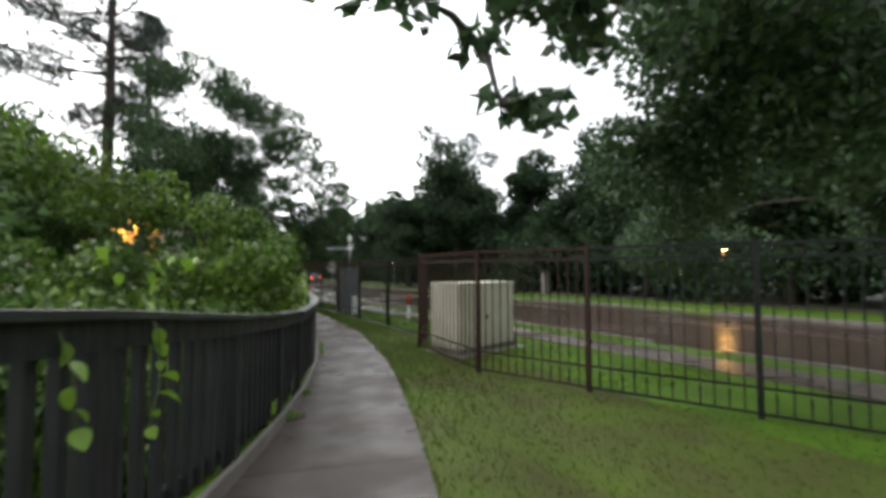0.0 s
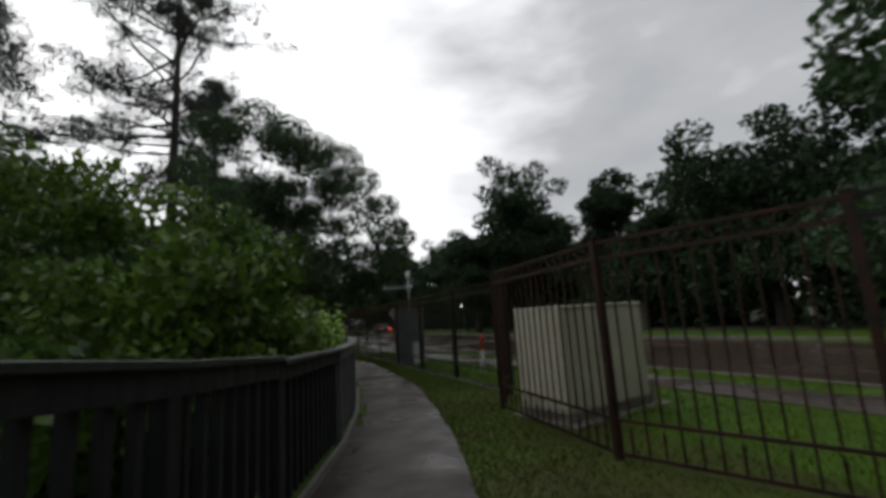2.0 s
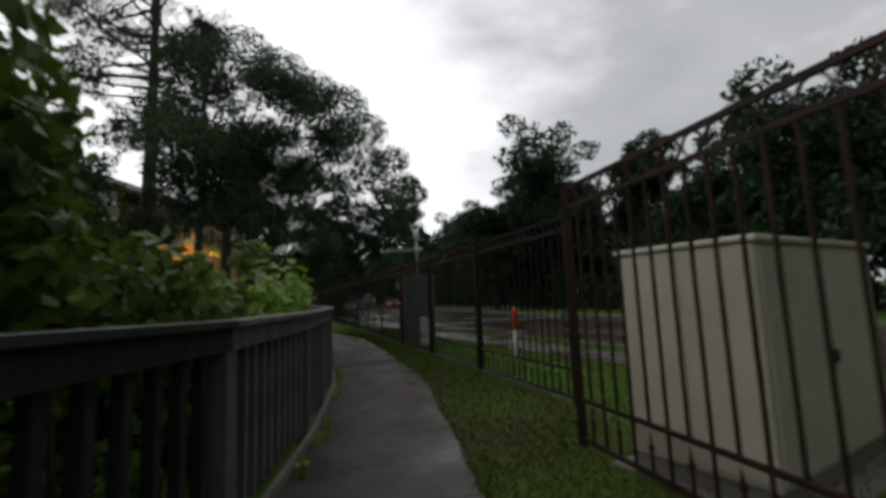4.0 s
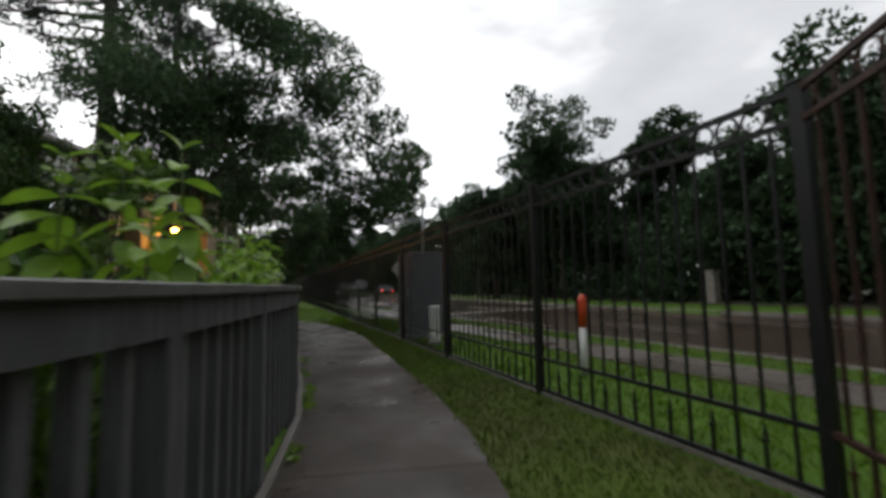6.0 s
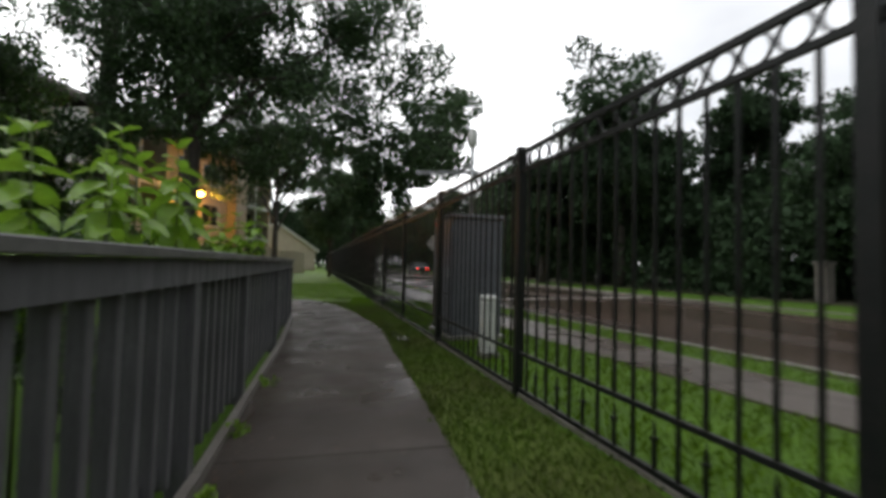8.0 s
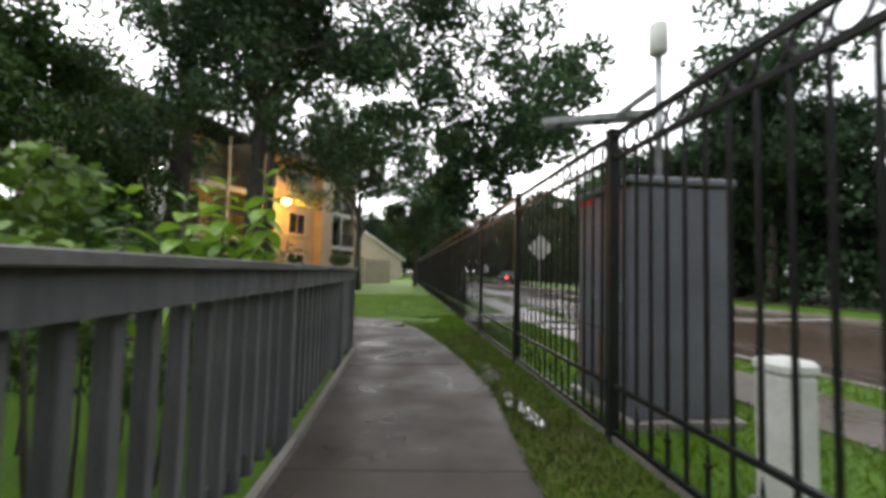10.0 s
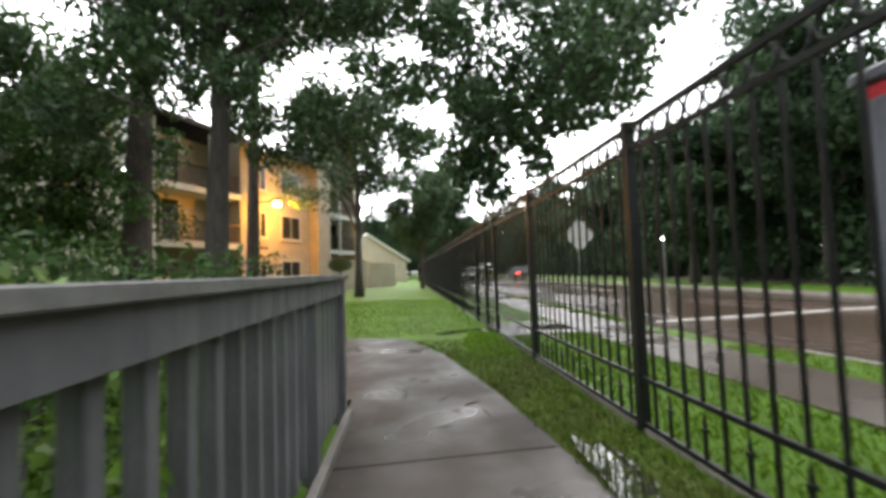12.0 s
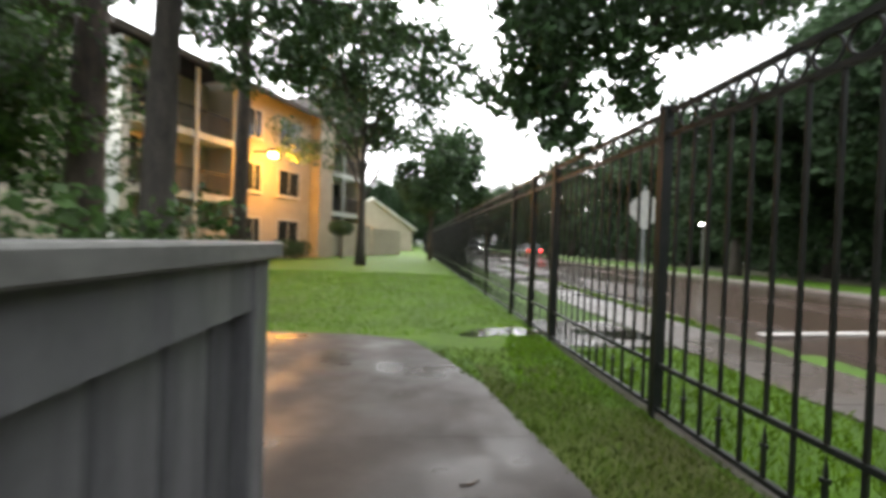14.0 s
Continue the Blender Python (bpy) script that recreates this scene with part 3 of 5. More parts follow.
# the railing follows the slope, then drops a little step and runs level
RAIL_Y, RAIL_Z = [-3.0, 0.0, 1.0, 1.8, 2.45, 3.0, 3.44, 4.42, 5.35, 5.36, 5.94, 7.5, 9.0], [0.96, 0.63, 0.53, 0.445, 0.36, 0.285, 0.235, 0.15, 0.095, 0.05, 0.045, 0.005, 0.0]
cuts = [-3.0, -1.4, 0.0, 1.45, 2.87, 4.2, 5.355, 7.4, 9.1, 10.2, 11.4, 12.7, 14.0, 16.0, 18.17, 19.12]
for k, (y0, y1) in enumerate(zip(cuts[:-1], cuts[1:])):
    za, zb = (float(np.interp(v, RAIL_Y, RAIL_Z)) for v in (y0 + 0.003, y1 - 0.003))
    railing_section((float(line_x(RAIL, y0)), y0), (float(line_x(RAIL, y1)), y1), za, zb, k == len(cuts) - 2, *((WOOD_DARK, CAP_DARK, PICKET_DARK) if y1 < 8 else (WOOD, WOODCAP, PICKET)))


# ---- utility cabinets by the fence ----
def cream_cabinet(x, y, turn, w, d, h):
    thing = tagged(empty("utility_cabinet", pose(x, y, 0, 0, 0, turn)), "large cream painted steel utility cabinet on a concrete pad", "cabinet")
    part("pad", Geo().box(-w - 0.05, -d - 0.16, -0.1, w + 0.25, d + 0.15, 0.02, 0.005).mesh("pad", KERB), thing, "low concrete pad")
    part("plinth", Geo().box(-w + 0.015, -d + 0.015, 0.02, w - 0.015, d - 0.015, 0.13).mesh("plinth", KERB), thing, "pale concrete plinth")
    part("body", Geo().box(-w, -d, 0.13, w, d, h - 0.04, 0.012).mesh("body", CREAM), thing)
    part("lid", Geo().box(-w - 0.02, -d - 0.025, h - 0.04, w + 0.02, d + 0.02, h, 0.01).mesh("lid", CREAM), thing)
    for a, b in ((-w + 0.03, -0.006), (0.006, w - 0.03)):
        door = part("door", Geo().box(a, -d - 0.014, 0.17, b, -d - 0.001, h - 0.07, 0.004).mesh("door", CREAM), thing)
        if a < 0:
            part("latch", Geo().box(-0.10, -d - 0.045, 0.71, -0.03, -d - 0.013, 0.79, 0.006).mesh("latch", DARKMETAL), door, "dark padlock latch")
    for a, b in ((-d + 0.03, -0.006), (0.006, d - 0.03)):
        part("side_panel", Geo().box(-w - 0.010, a, 0.17, -w - 0.001, b, h - 0.07, 0.003).mesh("side_panel", CREAM), thing)
    part("conduit_box", Geo().box(w + 0.03, -d + 0.02, 0.02, w + 0.15, -d + 0.2, 0.34, 0.008).mesh("conduit_box", KERB), thing, "grey conduit box")
    return thing


cream_cabinet(5.62, 7.03, 10, 0.865, 0.425, 1.475)


def grey_cabinet(x0, y0, x1, y1, h):
    thing = tagged(empty("signal_cabinet", pose(x0, y0, 0)), "tall blue-grey steel signal cabinet with rust streaks behind the fence", "cabinet")
    w, d = x1 - x0, y1 - y0
    part("pad", Geo().box(-0.06, -0.06, -0.1, w + 0.06, d + 0.06, 0.06, 0.01).mesh("pad", KERB), thing, "concrete base")
    part("body", Geo().box(0, 0, 0.06, w, d, h - 0.06, 0.015).mesh("body", GREYSTEEL), thing)
    part("roof", Geo().box(-0.03, -0.03, h - 0.06, w + 0.03, d + 0.03, h, 0.012).mesh("roof", GREYSTEEL), thing)
    for k in range(2):
        a = 0.03 + k * (d - 0.06) / 2
        door = part("door", Geo().box(-0.014, a + 0.008, 0.14, -0.001, a + (d - 0.06) / 2 - 0.008, h - 0.12, 0.004).mesh("door", GREYSTEEL), thing)
        part("handle", Geo().box(-0.05, a + 0.06, 0.9, -0.013, a + 0.085, 1.04, 0.005).mesh("handle", GALV), door, "steel handle")
    part("seam", Geo().box(-0.0165, 0.032, 0.655, -0.0145, d - 0.032, 0.667).mesh("seam", DARK), thing, "dark horizontal door seam")
    part("sticker", Geo().box(-0.008, d - 0.26, h - 0.118, -0.0005, d - 0.03, h - 0.066).mesh("sticker", REDTAG), thing, "small red warning sticker")
    part("rust_streak", Geo().prism([(-0.0165, d - 0.03), (-0.0145, d - 0.03), (-0.0145, d - 0.07), (-0.0165, d - 0.07)], 0.2, 0.72).mesh("rust_streak", RUSTSTAIN), thing,
         "rust streak at the cabinet's edge")
    part("rust_streak", Geo().prism([(-0.0165, 0.42), (-0.0145, 0.42), (-0.0145, 0.48), (-0.0165, 0.48)], 0.2, 0.62).mesh("rust_streak", RUSTSTAIN), thing,
         "rust streak on the door")
    return thing


grey_cabinet(5.70, 16.25, 6.50, 17.16, 1.84)

# pole on the cabinet with antenna, beacon and solar panel
pole = tagged(empty("equipment_pole", pose(6.08, 16.5, 1.84)), "grey steel equipment pole with solar panel and white antenna drum", "pole")
part("shaft", Geo().tube([(0, 0, 0), (0, 0, 1.10)], [0.028, 0.028], 10).mesh("shaft", GALV, True), pole)
part("antenna", Geo().tube([(0, 0, 1.08), (0, 0, 1.10), (0, 0, 1.33), (0, 0, 1.35)], [0.055, 0.075, 0.072, 0.05], 16).mesh("antenna", WHITEPLASTIC, True), pole,
     "white plastic antenna drum")
solar = part("solar_panel", Geo().box(-0.5, -0.22, -0.02, 0.5, 0.22, 0.02).mesh("solar_panel", PANELBACK), pole, "grey backed solar panel", m=pose(-0.10, 0.93, 0.865, 12, 0, -24))
part("cells", Geo().box(-0.48, -0.20, 0.021, 0.48, 0.20, 0.026).mesh("cells", PANEL), solar, "dark solar cells")
part("frame", Geo().box(-0.52, -0.24, -0.03, 0.52, -0.22, 0.03).box(-0.52, 0.22, -0.03, 0.52, 0.24, 0.03)
     .box(-0.52, -0.22, -0.03, -0.50, 0.22, 0.03).box(0.50, -0.22, -0.03, 0.52, 0.22, 0.03).mesh("frame", GALV), solar, "aluminium frame")
for bx in (-0.36, 0.02, 0.38):
    part("clamp", Geo().box(bx - 0.04, -0.08, -0.05, bx + 0.04, 0.08, -0.021, 0.006).mesh("clamp", GREYSTEEL), solar, "dark mounting clamp")
part("bracket", Geo().box(-0.025, 0.02, 0.80, 0.025, 0.90, 0.84).mesh("bracket", GALV), pole)
part("yagi_antenna", Geo().tube([(0, 0, 1.0), (0.28, 0.1, 1.08)], [0.009, 0.009], 6).tube([(0.14, -0.05, 1.06), (0.14, 0.15, 1.02)], [0.006, 0.006], 6)
     .tube([(0.24, -0.02, 1.09), (0.24, 0.17, 1.05)], [0.006, 0.006], 6).mesh("yagi_antenna", GALV), pole, "small steel rod antenna")

# white service pedestal
ped = tagged(empty("service_pedestal", pose(5.80, 15.1, 0)), "small white plastic service pedestal in the grass", "pedestal")
part("body", Geo().box(-0.085, -0.085, 0.0, 0.085, 0.085, 0.66, 0.012).mesh("body", WHITEPLASTIC), ped)
part("lid", Geo().box(-0.095, -0.095, 0.66, 0.095, 0.095, 0.73, 0.02).mesh("lid", WHITEPLASTIC), ped)
part("base", Geo().box(-0.11, -0.11, -0.05, 0.11, 0.11, 0.07, 0.01).mesh("base", KERB), ped, "grey base collar")


# ---- cable marker posts ----
def marker_post(x, y, h, lean=0.0):
    thing = tagged(empty("marker_post", pose(x, y, 0, lean, lean * 0.5, 0)), "round white marker post with an orange top in the grass", "marker post", group="marker posts")
    part("tube", Geo().tube([(0, 0, -0.05), (0, 0, h * 0.6)], [0.046, 0.046], 14).mesh("tube", WHITEPLASTIC, True), thing)
    part("sleeve", Geo().tube([(0, 0, h * 0.6), (0, 0, h - 0.05), (0, 0, h - 0.02), (0, 0, h)], [0.052, 0.052, 0.042, 0.012], 14).mesh("sleeve", ORANGE, True), thing,
         "orange plastic top sleeve")
    return thing


marker_post(6.40, 11.74, 0.96, 1.0)

# ---- road sign and poles across the street ----
sign = tagged(empty("road_sign", pose(8.26, 25.95, 0, 0, 0, 6)), "diamond road sign on a steel post, pale back side showing", "road sign")
part("post", Geo().tube([(0, 0.03, -0.2), (0, 0.03, 2.35)], [0.028, 0.028], 8).mesh("post", GALV), sign)
q, c = 0.42, 0.05
outline = [(-q + c, -c), (-c, -q + c), (c, -q + c), (q - c, -c), (q - c, c), (c, q - c), (-c, q - c), (-q + c, c)]
board = Geo().prism(outline, -0.003, 0.003)
board.v = [(x, z, 1.9 + y) for x, y, z in board.v]
part("board", board.mesh("board", WHITEPLASTIC), sign, "pale grey diamond board")
part("brace", Geo().box(-0.2, 0.004, 1.86, 0.2, 0.02, 1.9).mesh("brace", GALV), sign)

light_pole = tagged(empty("street_pole", pose(18.2, 38.0, 0)), "slim pale steel street pole on the far verge", "pole")
part("shaft", Geo().tube([(0, 0, -0.2), (0, 0, 6.8)], [0.06, 0.045], 10).mesh("shaft", GALV, True), light_pole)
part("lamp_head", Geo().box(-0.5, -0.08, 6.75, 0.05, 0.08, 6.85, 0.03).mesh("lamp_head", GALV), light_pole)
part("lamp", Geo().box(-0.16, -0.055, 2.44, -0.061, 0.055, 2.54, 0.02).mesh("lamp", WHITE_GLOW), light_pole, "small lit white lamp")

stone_post = tagged(empty("gate_pillar", pose(22.4, 21.6, 0)), "pale stone pillar across the street", "pillar")
part("shaft", Geo().box(-0.22, -0.22, -0.1, 0.22, 0.22, 1.45, 0.02).mesh("shaft", KERB), stone_post)
part("cap", Geo().box(-0.27, -0.27, 1.45, 0.27, 0.27, 1.58, 0.03).mesh("cap", KERB), stone_post)


def lamp_light(name, place, colour, watts, radius):
    d = bpy.data.lights.new(name, "POINT")
    d.energy, d.color, d.shadow_soft_size = watts, colour, radius
    ob = new(name, d)
    ob.location = place
    return ob


def street_lamp(x, y, h, colour, glow_mat, watts, label):
    thing = tagged(empty("street_lamp", pose(x, y, 0)), label, "street lamp", group="street lamps")
    part("shaft", Geo().tube([(0, 0, -0.2), (0, 0, h + 0.2)], [0.07, 0.05], 8).mesh("shaft", DARKMETAL, True), thing)
    part("head", Geo().box(-0.22, -0.12, h + 0.14, 0.22, 0.12, h + 0.26, 0.02).mesh("head", DARKMETAL), thing)
    part("bulb", Geo().box(-0.16, -0.09, h + 0.04, 0.16, 0.09, h + 0.135, 0.03).mesh("bulb", glow_mat), thing, "glowing lamp")
    lamp_light("street_lamp_light", (x - 0.1, y, h - 0.05), colour, watts, 0.15)
    return thing


street_lamp(21.2, 9.1, 2.5, (1.0, 0.5, 0.12), WARM_GLOW, 40, "short lamp post across the street, lit warm white")


# ---- apartment building ----
BA = (-6.54, 33.7)
BU = Vector((0.413, 0.911, 0)).normalized()
bld = tagged(empty("apartment_building", Matrix.Translation((BA[0], BA[1], 0)) @ Matrix(((BU.x, -BU.y, 0, 0), (BU.y, BU.x, 0, 0), (0, 0, 1, 0), (0, 0, 0, 1)))),
             "three-storey beige stucco apartment building with balconies", "building")
# local x runs along the front, local -y is the side that faces the path


def wall(x0, x1, y0, y1, z0, z1, mat=STUCCO, name="wall", label=""):
    return part(name, Geo().box(x0, y0, z0, x1, y1, z1).mesh(name, mat), bld, label)


H_EAVE = 8.0
wall(0.2, 5.0, 1.5, 12.0, 0, H_EAVE)            # behind the first balconies
wall(5.0, 12.0, -0.02, 12.0, 0, H_EAVE + 0.2)   # flush bay with the windows
wall(12.0, 16.3, 1.5, 12.0, 0, H_EAVE)          # behind the second balconies
wall(10.7, 12.0, -0.65, -0.02, 0, H_EAVE + 0.2)  # projecting pier
wall(0.15, 0.45, -0.05, 1.5, 0, H_EAVE, TRIM, "corner_post")
wall(16.05, 16.3, -0.05, 1.5, 0, H_EAVE)


def window(x, z, w, h, y=-0.02):
    win = part("window", Geo().box(x - w / 2 - 0.07, y - 0.05, z - h / 2 - 0.07, x + w / 2 + 0.07, y - 0.004, z + h / 2 + 0.07).mesh("window", TRIM), bld, "white framed window")
    for k in (-1, 1):
        a = x + k * w / 4
        part("pane", Geo().box(a - w / 4 + 0.03, y - 0.058, z - h / 2, a + w / 4 - 0.03, y - 0.052, z + h / 2).mesh("pane", GLASS), win)
    part("sill", Geo().box(x - w / 2 - 0.12, y - 0.12, z - h / 2 - 0.13, x + w / 2 + 0.12, y - 0.004, z - h / 2 - 0.075).mesh("sill", TRIM), win)


for z in (1.35, 4.0, 6.6):
    window(6.3, z, 0.9, 1.3)
    window(8.8, z, 1.6, 1.3)


def balcony(x0, x1, z, depth=1.5):
    slab = part("balcony", Geo().box(x0, -0.06, z - 0.28, x1, depth - 0.01, z).mesh("balcony", TRIM), bld, "white edged balcony slab")
    gg = Geo().box(x0 + 0.05, 0.0, z + 0.92, x1 - 0.05, 0.06, z + 0.98).box(x0 + 0.05, 0.01, z + 0.08, x1 - 0.05, 0.05, z + 0.12)
    part("handrail", gg.mesh("handrail", DARKMETAL), slab, "dark metal handrail")
    n = int((x1 - x0) / 0.13)
    for i in range(1, n):
        x = x0 + (x1 - x0) * i / n
        part("baluster", BALUSTER, slab, m=pose(x, 0.03, z + 0.1))


BALUSTER = Geo().box(-0.014, -0.014, 0, 0.014, 0.014, 0.83).mesh("baluster", DARKMETAL)
for z in (2.86, 5.4):
    balcony(0.45, 5.0, z)
    balcony(12.05, 16.05, z)
for x in (3.1, 14.0):
    part("balcony_post", Geo().box(x - 0.07, -0.13, 0, x + 0.07, -0.062, H_EAVE).mesh("balcony_post", TRIM), bld, "white balcony post")
for x in (1.8, 13.2, 15.0):
    for z in (2.9, 5.45):
        d = part("glass_door", Geo().box(x - 0.95, 1.44, z, x + 0.95, 1.497, z + 2.1).mesh("glass_door", TRIM), bld, "sliding glass balcony door")
        part("pane", Geo().box(x - 0.88, 1.43, z + 0.07, x - 0.03, 1.438, z + 2.03).mesh("pane", GLASS), d)
        part("pane", Geo().box(x + 0.03, 1.43, z + 0.07, x + 0.88, 1.438, z + 2.03).mesh("pane", GLASS), d)
wall(0.45, 5.0, 0.1, 0.25, 0, 1.35, STUCCO, "patio_wall")
wall(12.02, 16.0, 0.1, 0.25, 0, 1.7, STUCCO, "patio_wall")
# roofs: a long slope, and a steep gable at the far end
roof_v = [(-0.5, -0.7, 7.95), (12.2, -0.7, 7.95), (12.2, 6, 10.8), (-0.5, 6, 10.8), (12.2, 12.6, 7.95), (-0.5, 12.6, 7.95),
          (-0.5, -0.7, 8.2), (12.2, -0.7, 8.2), (12.2, 6, 11.05), (-0.5, 6, 11.05), (12.2, 12.6, 8.2), (-0.5, 12.6, 8.2)]
part("roof", mesh_from("roof", roof_v, [(6, 7, 8, 9), (9, 8, 10, 11), (0, 1, 7, 6), (0, 6, 9, 3), (3, 9, 11, 5), (1, 2, 8, 7), (2, 4, 10, 8), (0, 3, 2, 1), (3, 5, 4, 2),
                                        (4, 5, 11, 10)], ROOF), bld, "brown shingle roof")
gable_v = [(11.6, -0.5, 8.0), (16.8, -0.5, 8.0), (14.2, -0.5, 10.8), (11.6, 12, 8.0), (16.8, 12, 8.0), (14.2, 12, 10.8)]
part("gable", mesh_from("gable", gable_v, [(0, 1, 2), (3, 5, 4), (0, 2, 5, 3), (1, 4, 5, 2), (0, 3, 4, 1)], ROOF), bld, "dark shingled gable roof")
for (x0, z0), (x1, z1) in (((11.5, 7.85), (14.2, 10.85)), ((14.2, 10.85), (16.9, 7.85))):
    g = Geo().add([(x0, -0.62, z0), (x1, -0.62, z1), (x1, -0.62, z1 - 0.3), (x0, -0.62, z0 - 0.3), (x0, -0.505, z0), (x1, -0.505, z1), (x1, -0.505, z1 - 0.3), (x0, -0.505, z0 - 0.3)],
                  [(0, 3, 2, 1), (4, 5, 6, 7), (0, 1, 5, 4), (3, 7, 6, 2), (0, 4, 7, 3), (1, 2, 6, 5)])
    part("rake_board", g.mesh("rake_board", TRIM), bld, "white gable rake board")
wall_lamp = part("wall_lamp", Geo().box(6.15, -1.30, 5.12, 6.45, -1.0, 5.30, 0.03).box(6.27, -1.0, 5.17, 6.33, -0.021, 5.23).mesh("wall_lamp", DARKMETAL), bld, "lit sodium wall lamp")
part("lens", Geo().tube([(6.3, -1.2, 4.86), (6.3, -1.2, 4.90), (6.3, -1.2, 5.0), (6.3, -1.2, 5.09), (6.3, -1.2, 5.115)], [0.07, 0.17, 0.22, 0.17, 0.08], 14).mesh("lens", ORANGE_GLOW), wall_lamp, "glowing orange lens")
bm_world = bld.matrix_basis
lamp_light("wall_lamp_light", bm_world @ Vector((6.7, -1.75, 4.8)), (1.0, 0.40, 0.05), 270, 0.18)
corner_lamp = part("corner_lamp", Geo().box(-0.66, 0.08, 5.32, -0.40, 0.34, 5.56, 0.04).mesh("corner_lamp", WHITE_GLOW), bld, "lit white corner floodlight")
lamp_light("corner_lamp_light", bm_world @ Vector((-1.1, 0.1, 5.3)), (1.0, 0.98, 0.85), 14, 0.15)
part("lamp_arm", Geo().box(-0.40, 0.17, 5.40, 0.149, 0.25, 5.48).mesh("lamp_arm", DARKMETAL), bld, "dark metal lamp arm")

# garden walls and a far house beyond the lawn
for name, o, h in (("garden_wall", [(1.0, 49.6), (3.0, 53.6), (2.85, 53.7), (0.85, 49.7)], 2.0), ("garden_wall", [(-0.6, 46.2), (0.9, 49.5), (0.75, 49.6), (-0.75, 46.3)], 2.2)):
    tagged(new(name, Geo().prism(o, -0.1, h).mesh(name, STUCCO)), "beige stucco garden wall beyond the lawn", "wall", group="garden walls")
house = tagged(empty("house", pose(1.6, 66.0, 0, 0, 0, 14)), "beige house with a low gabled roof beyond the lawn", "house")
part("wall", mesh_from("wall", [(-4, 0, 0), (2.5, 0, 0), (2.5, 0, 2.6), (-2.2, 0, 5.6), (-4, 0, 5.0), (-4, 9, 0), (2.5, 9, 0), (2.5, 9, 2.6), (-2.2, 9, 5.6), (-4, 9, 5.0)],
                       [(0, 1, 2, 3, 4), (5, 9, 8, 7, 6), (1, 6, 7, 2), (2, 7, 8, 3), (3, 8, 9, 4), (0, 4, 9, 5)], STUCCO), house)
part("roof", Geo().add([(2.9, -0.4, 2.35), (-2.2, -0.4, 5.65), (-2.2, 9.4, 5.65), (2.9, 9.4, 2.35), (2.9, -0.4, 2.55), (-2.2, -0.4, 5.85), (-2.2, 9.4, 5.85), (2.9, 9.4, 2.55)],
                       [(3, 2, 1, 0), (4, 5, 6, 7), (0, 1, 5, 4), (1, 2, 6, 5), (2, 3, 7, 6), (3, 0, 4, 7)]).mesh("roof", TRIM), house, "pale roof edge")
part("porch_lamp", Geo().box(-2.9, -0.2, 1.9, -2.7, -0.005, 2.1, 0.03).mesh("porch_lamp", ORANGE_GLOW), house, "lit warm porch lamp")


# ---- cars far off on the street ----
def car(x, y, turn, mat, lamp_mat, label):
    thing = tagged(empty("car", pose(x, y, -0.07, 0, 0, turn)), label, "car", group="cars on the street")
    prof = [(-2.1, 0.35), (-2.15, 0.75), (-1.3, 0.92), (-0.75, 1.40), (0.75, 1.42), (1.45, 0.98), (2.1, 0.88), (2.15, 0.4)]
    v, f = [], []
    for side in (-0.86, 0.86):
        for px, pz in prof:
            v.append((side * (0.86 if pz > 1.2 else 1.0), px, pz))
    k = len(prof)
    f = [tuple(range(k)), tuple(reversed(range(k, 2 * k)))] + [(i, i + k, (i + 1) % k + k, (i + 1) % k) for i in range(k)]
    body = part("body", mesh_from("body", v, f, mat), thing)
    part("windscreen", mesh_from("windscreen", [(-0.68, -1.20, 0.99), (0.68, -1.20, 0.99), (0.62, -0.82, 1.36), (-0.62, -0.82, 1.36)], [(0, 1, 2, 3)], GLASS), body)
    for sx in (-0.62, 0.62):
        part("headlight", Geo().box(sx - 0.16, -2.19, 0.62, sx + 0.16, -2.13, 0.76, 0.02).mesh("headlight", lamp_mat), body, "lit lamp")
    for sx in (-0.84, 0.84):
        for sy in (-1.35, 1.35):
            w = part("wheel", Geo().tube([(sx - 0.1, sy, 0.32), (sx + 0.1, sy, 0.32)], [0.32, 0.32], 16).mesh("wheel", RUBBER), thing)
            part("rim", Geo().tube([(sx - 0.105, sy, 0.32), (sx + 0.105, sy, 0.32)], [0.2, 0.2], 12).mesh("rim", GALV), w)
    return thing


car(12.2, 74.0, 0, CARPAINT, WHITE_GLOW, "dark car with lit headlights on the wet street")
car(16.4, 62.0, 0, CARPAINT, RED_GLOW, "dark car with red tail lights on the wet street")


# ---- plants ----
def leaf_quads(centres, size, rng, aspect=0.55, droop=0.35, spread=0.35):
    """A folded diamond leaf at each centre, as an array (N, 4, 3)."""
    n = len(centres)
    axis = rng.normal(size=(n, 3))
    axis[:, 2] -= droop
    axis /= np.linalg.norm(axis, axis=1)[:, None] + 1e-9
    other = rng.normal(size=(n, 3))
    side = np.cross(axis, other)
    side /= np.linalg.norm(side, axis=1)[:, None] + 1e-9
    s = (size * (1 + spread * rng.uniform(-1, 1, n)))[:, None]
    up = np.cross(side, axis) * 0.12
    return np.stack([centres - axis * s * 0.5, centres + side * s * aspect * 0.5 + up * s, centres + axis * s * 0.5, centres - side * s * aspect * 0.5 + up * s], 1)


def clump_points(centres, radii, per, rng, flat=0.75):
    """Leaf places, thicker towards the shell of each clump."""
    out = []
    for c, r, k in zip(centres, radii, per):
        d = rng.normal(size=(k, 3))
        d /= np.linalg.norm(d, axis=1)[:, None]
        q = r * rng.uniform(0.25, 1.0, k) ** 0.6
        p = d * q[:, None]
        p[:, 2] *= flat
        out.append(np.asarray(c) + p)
    return np.concatenate(out)


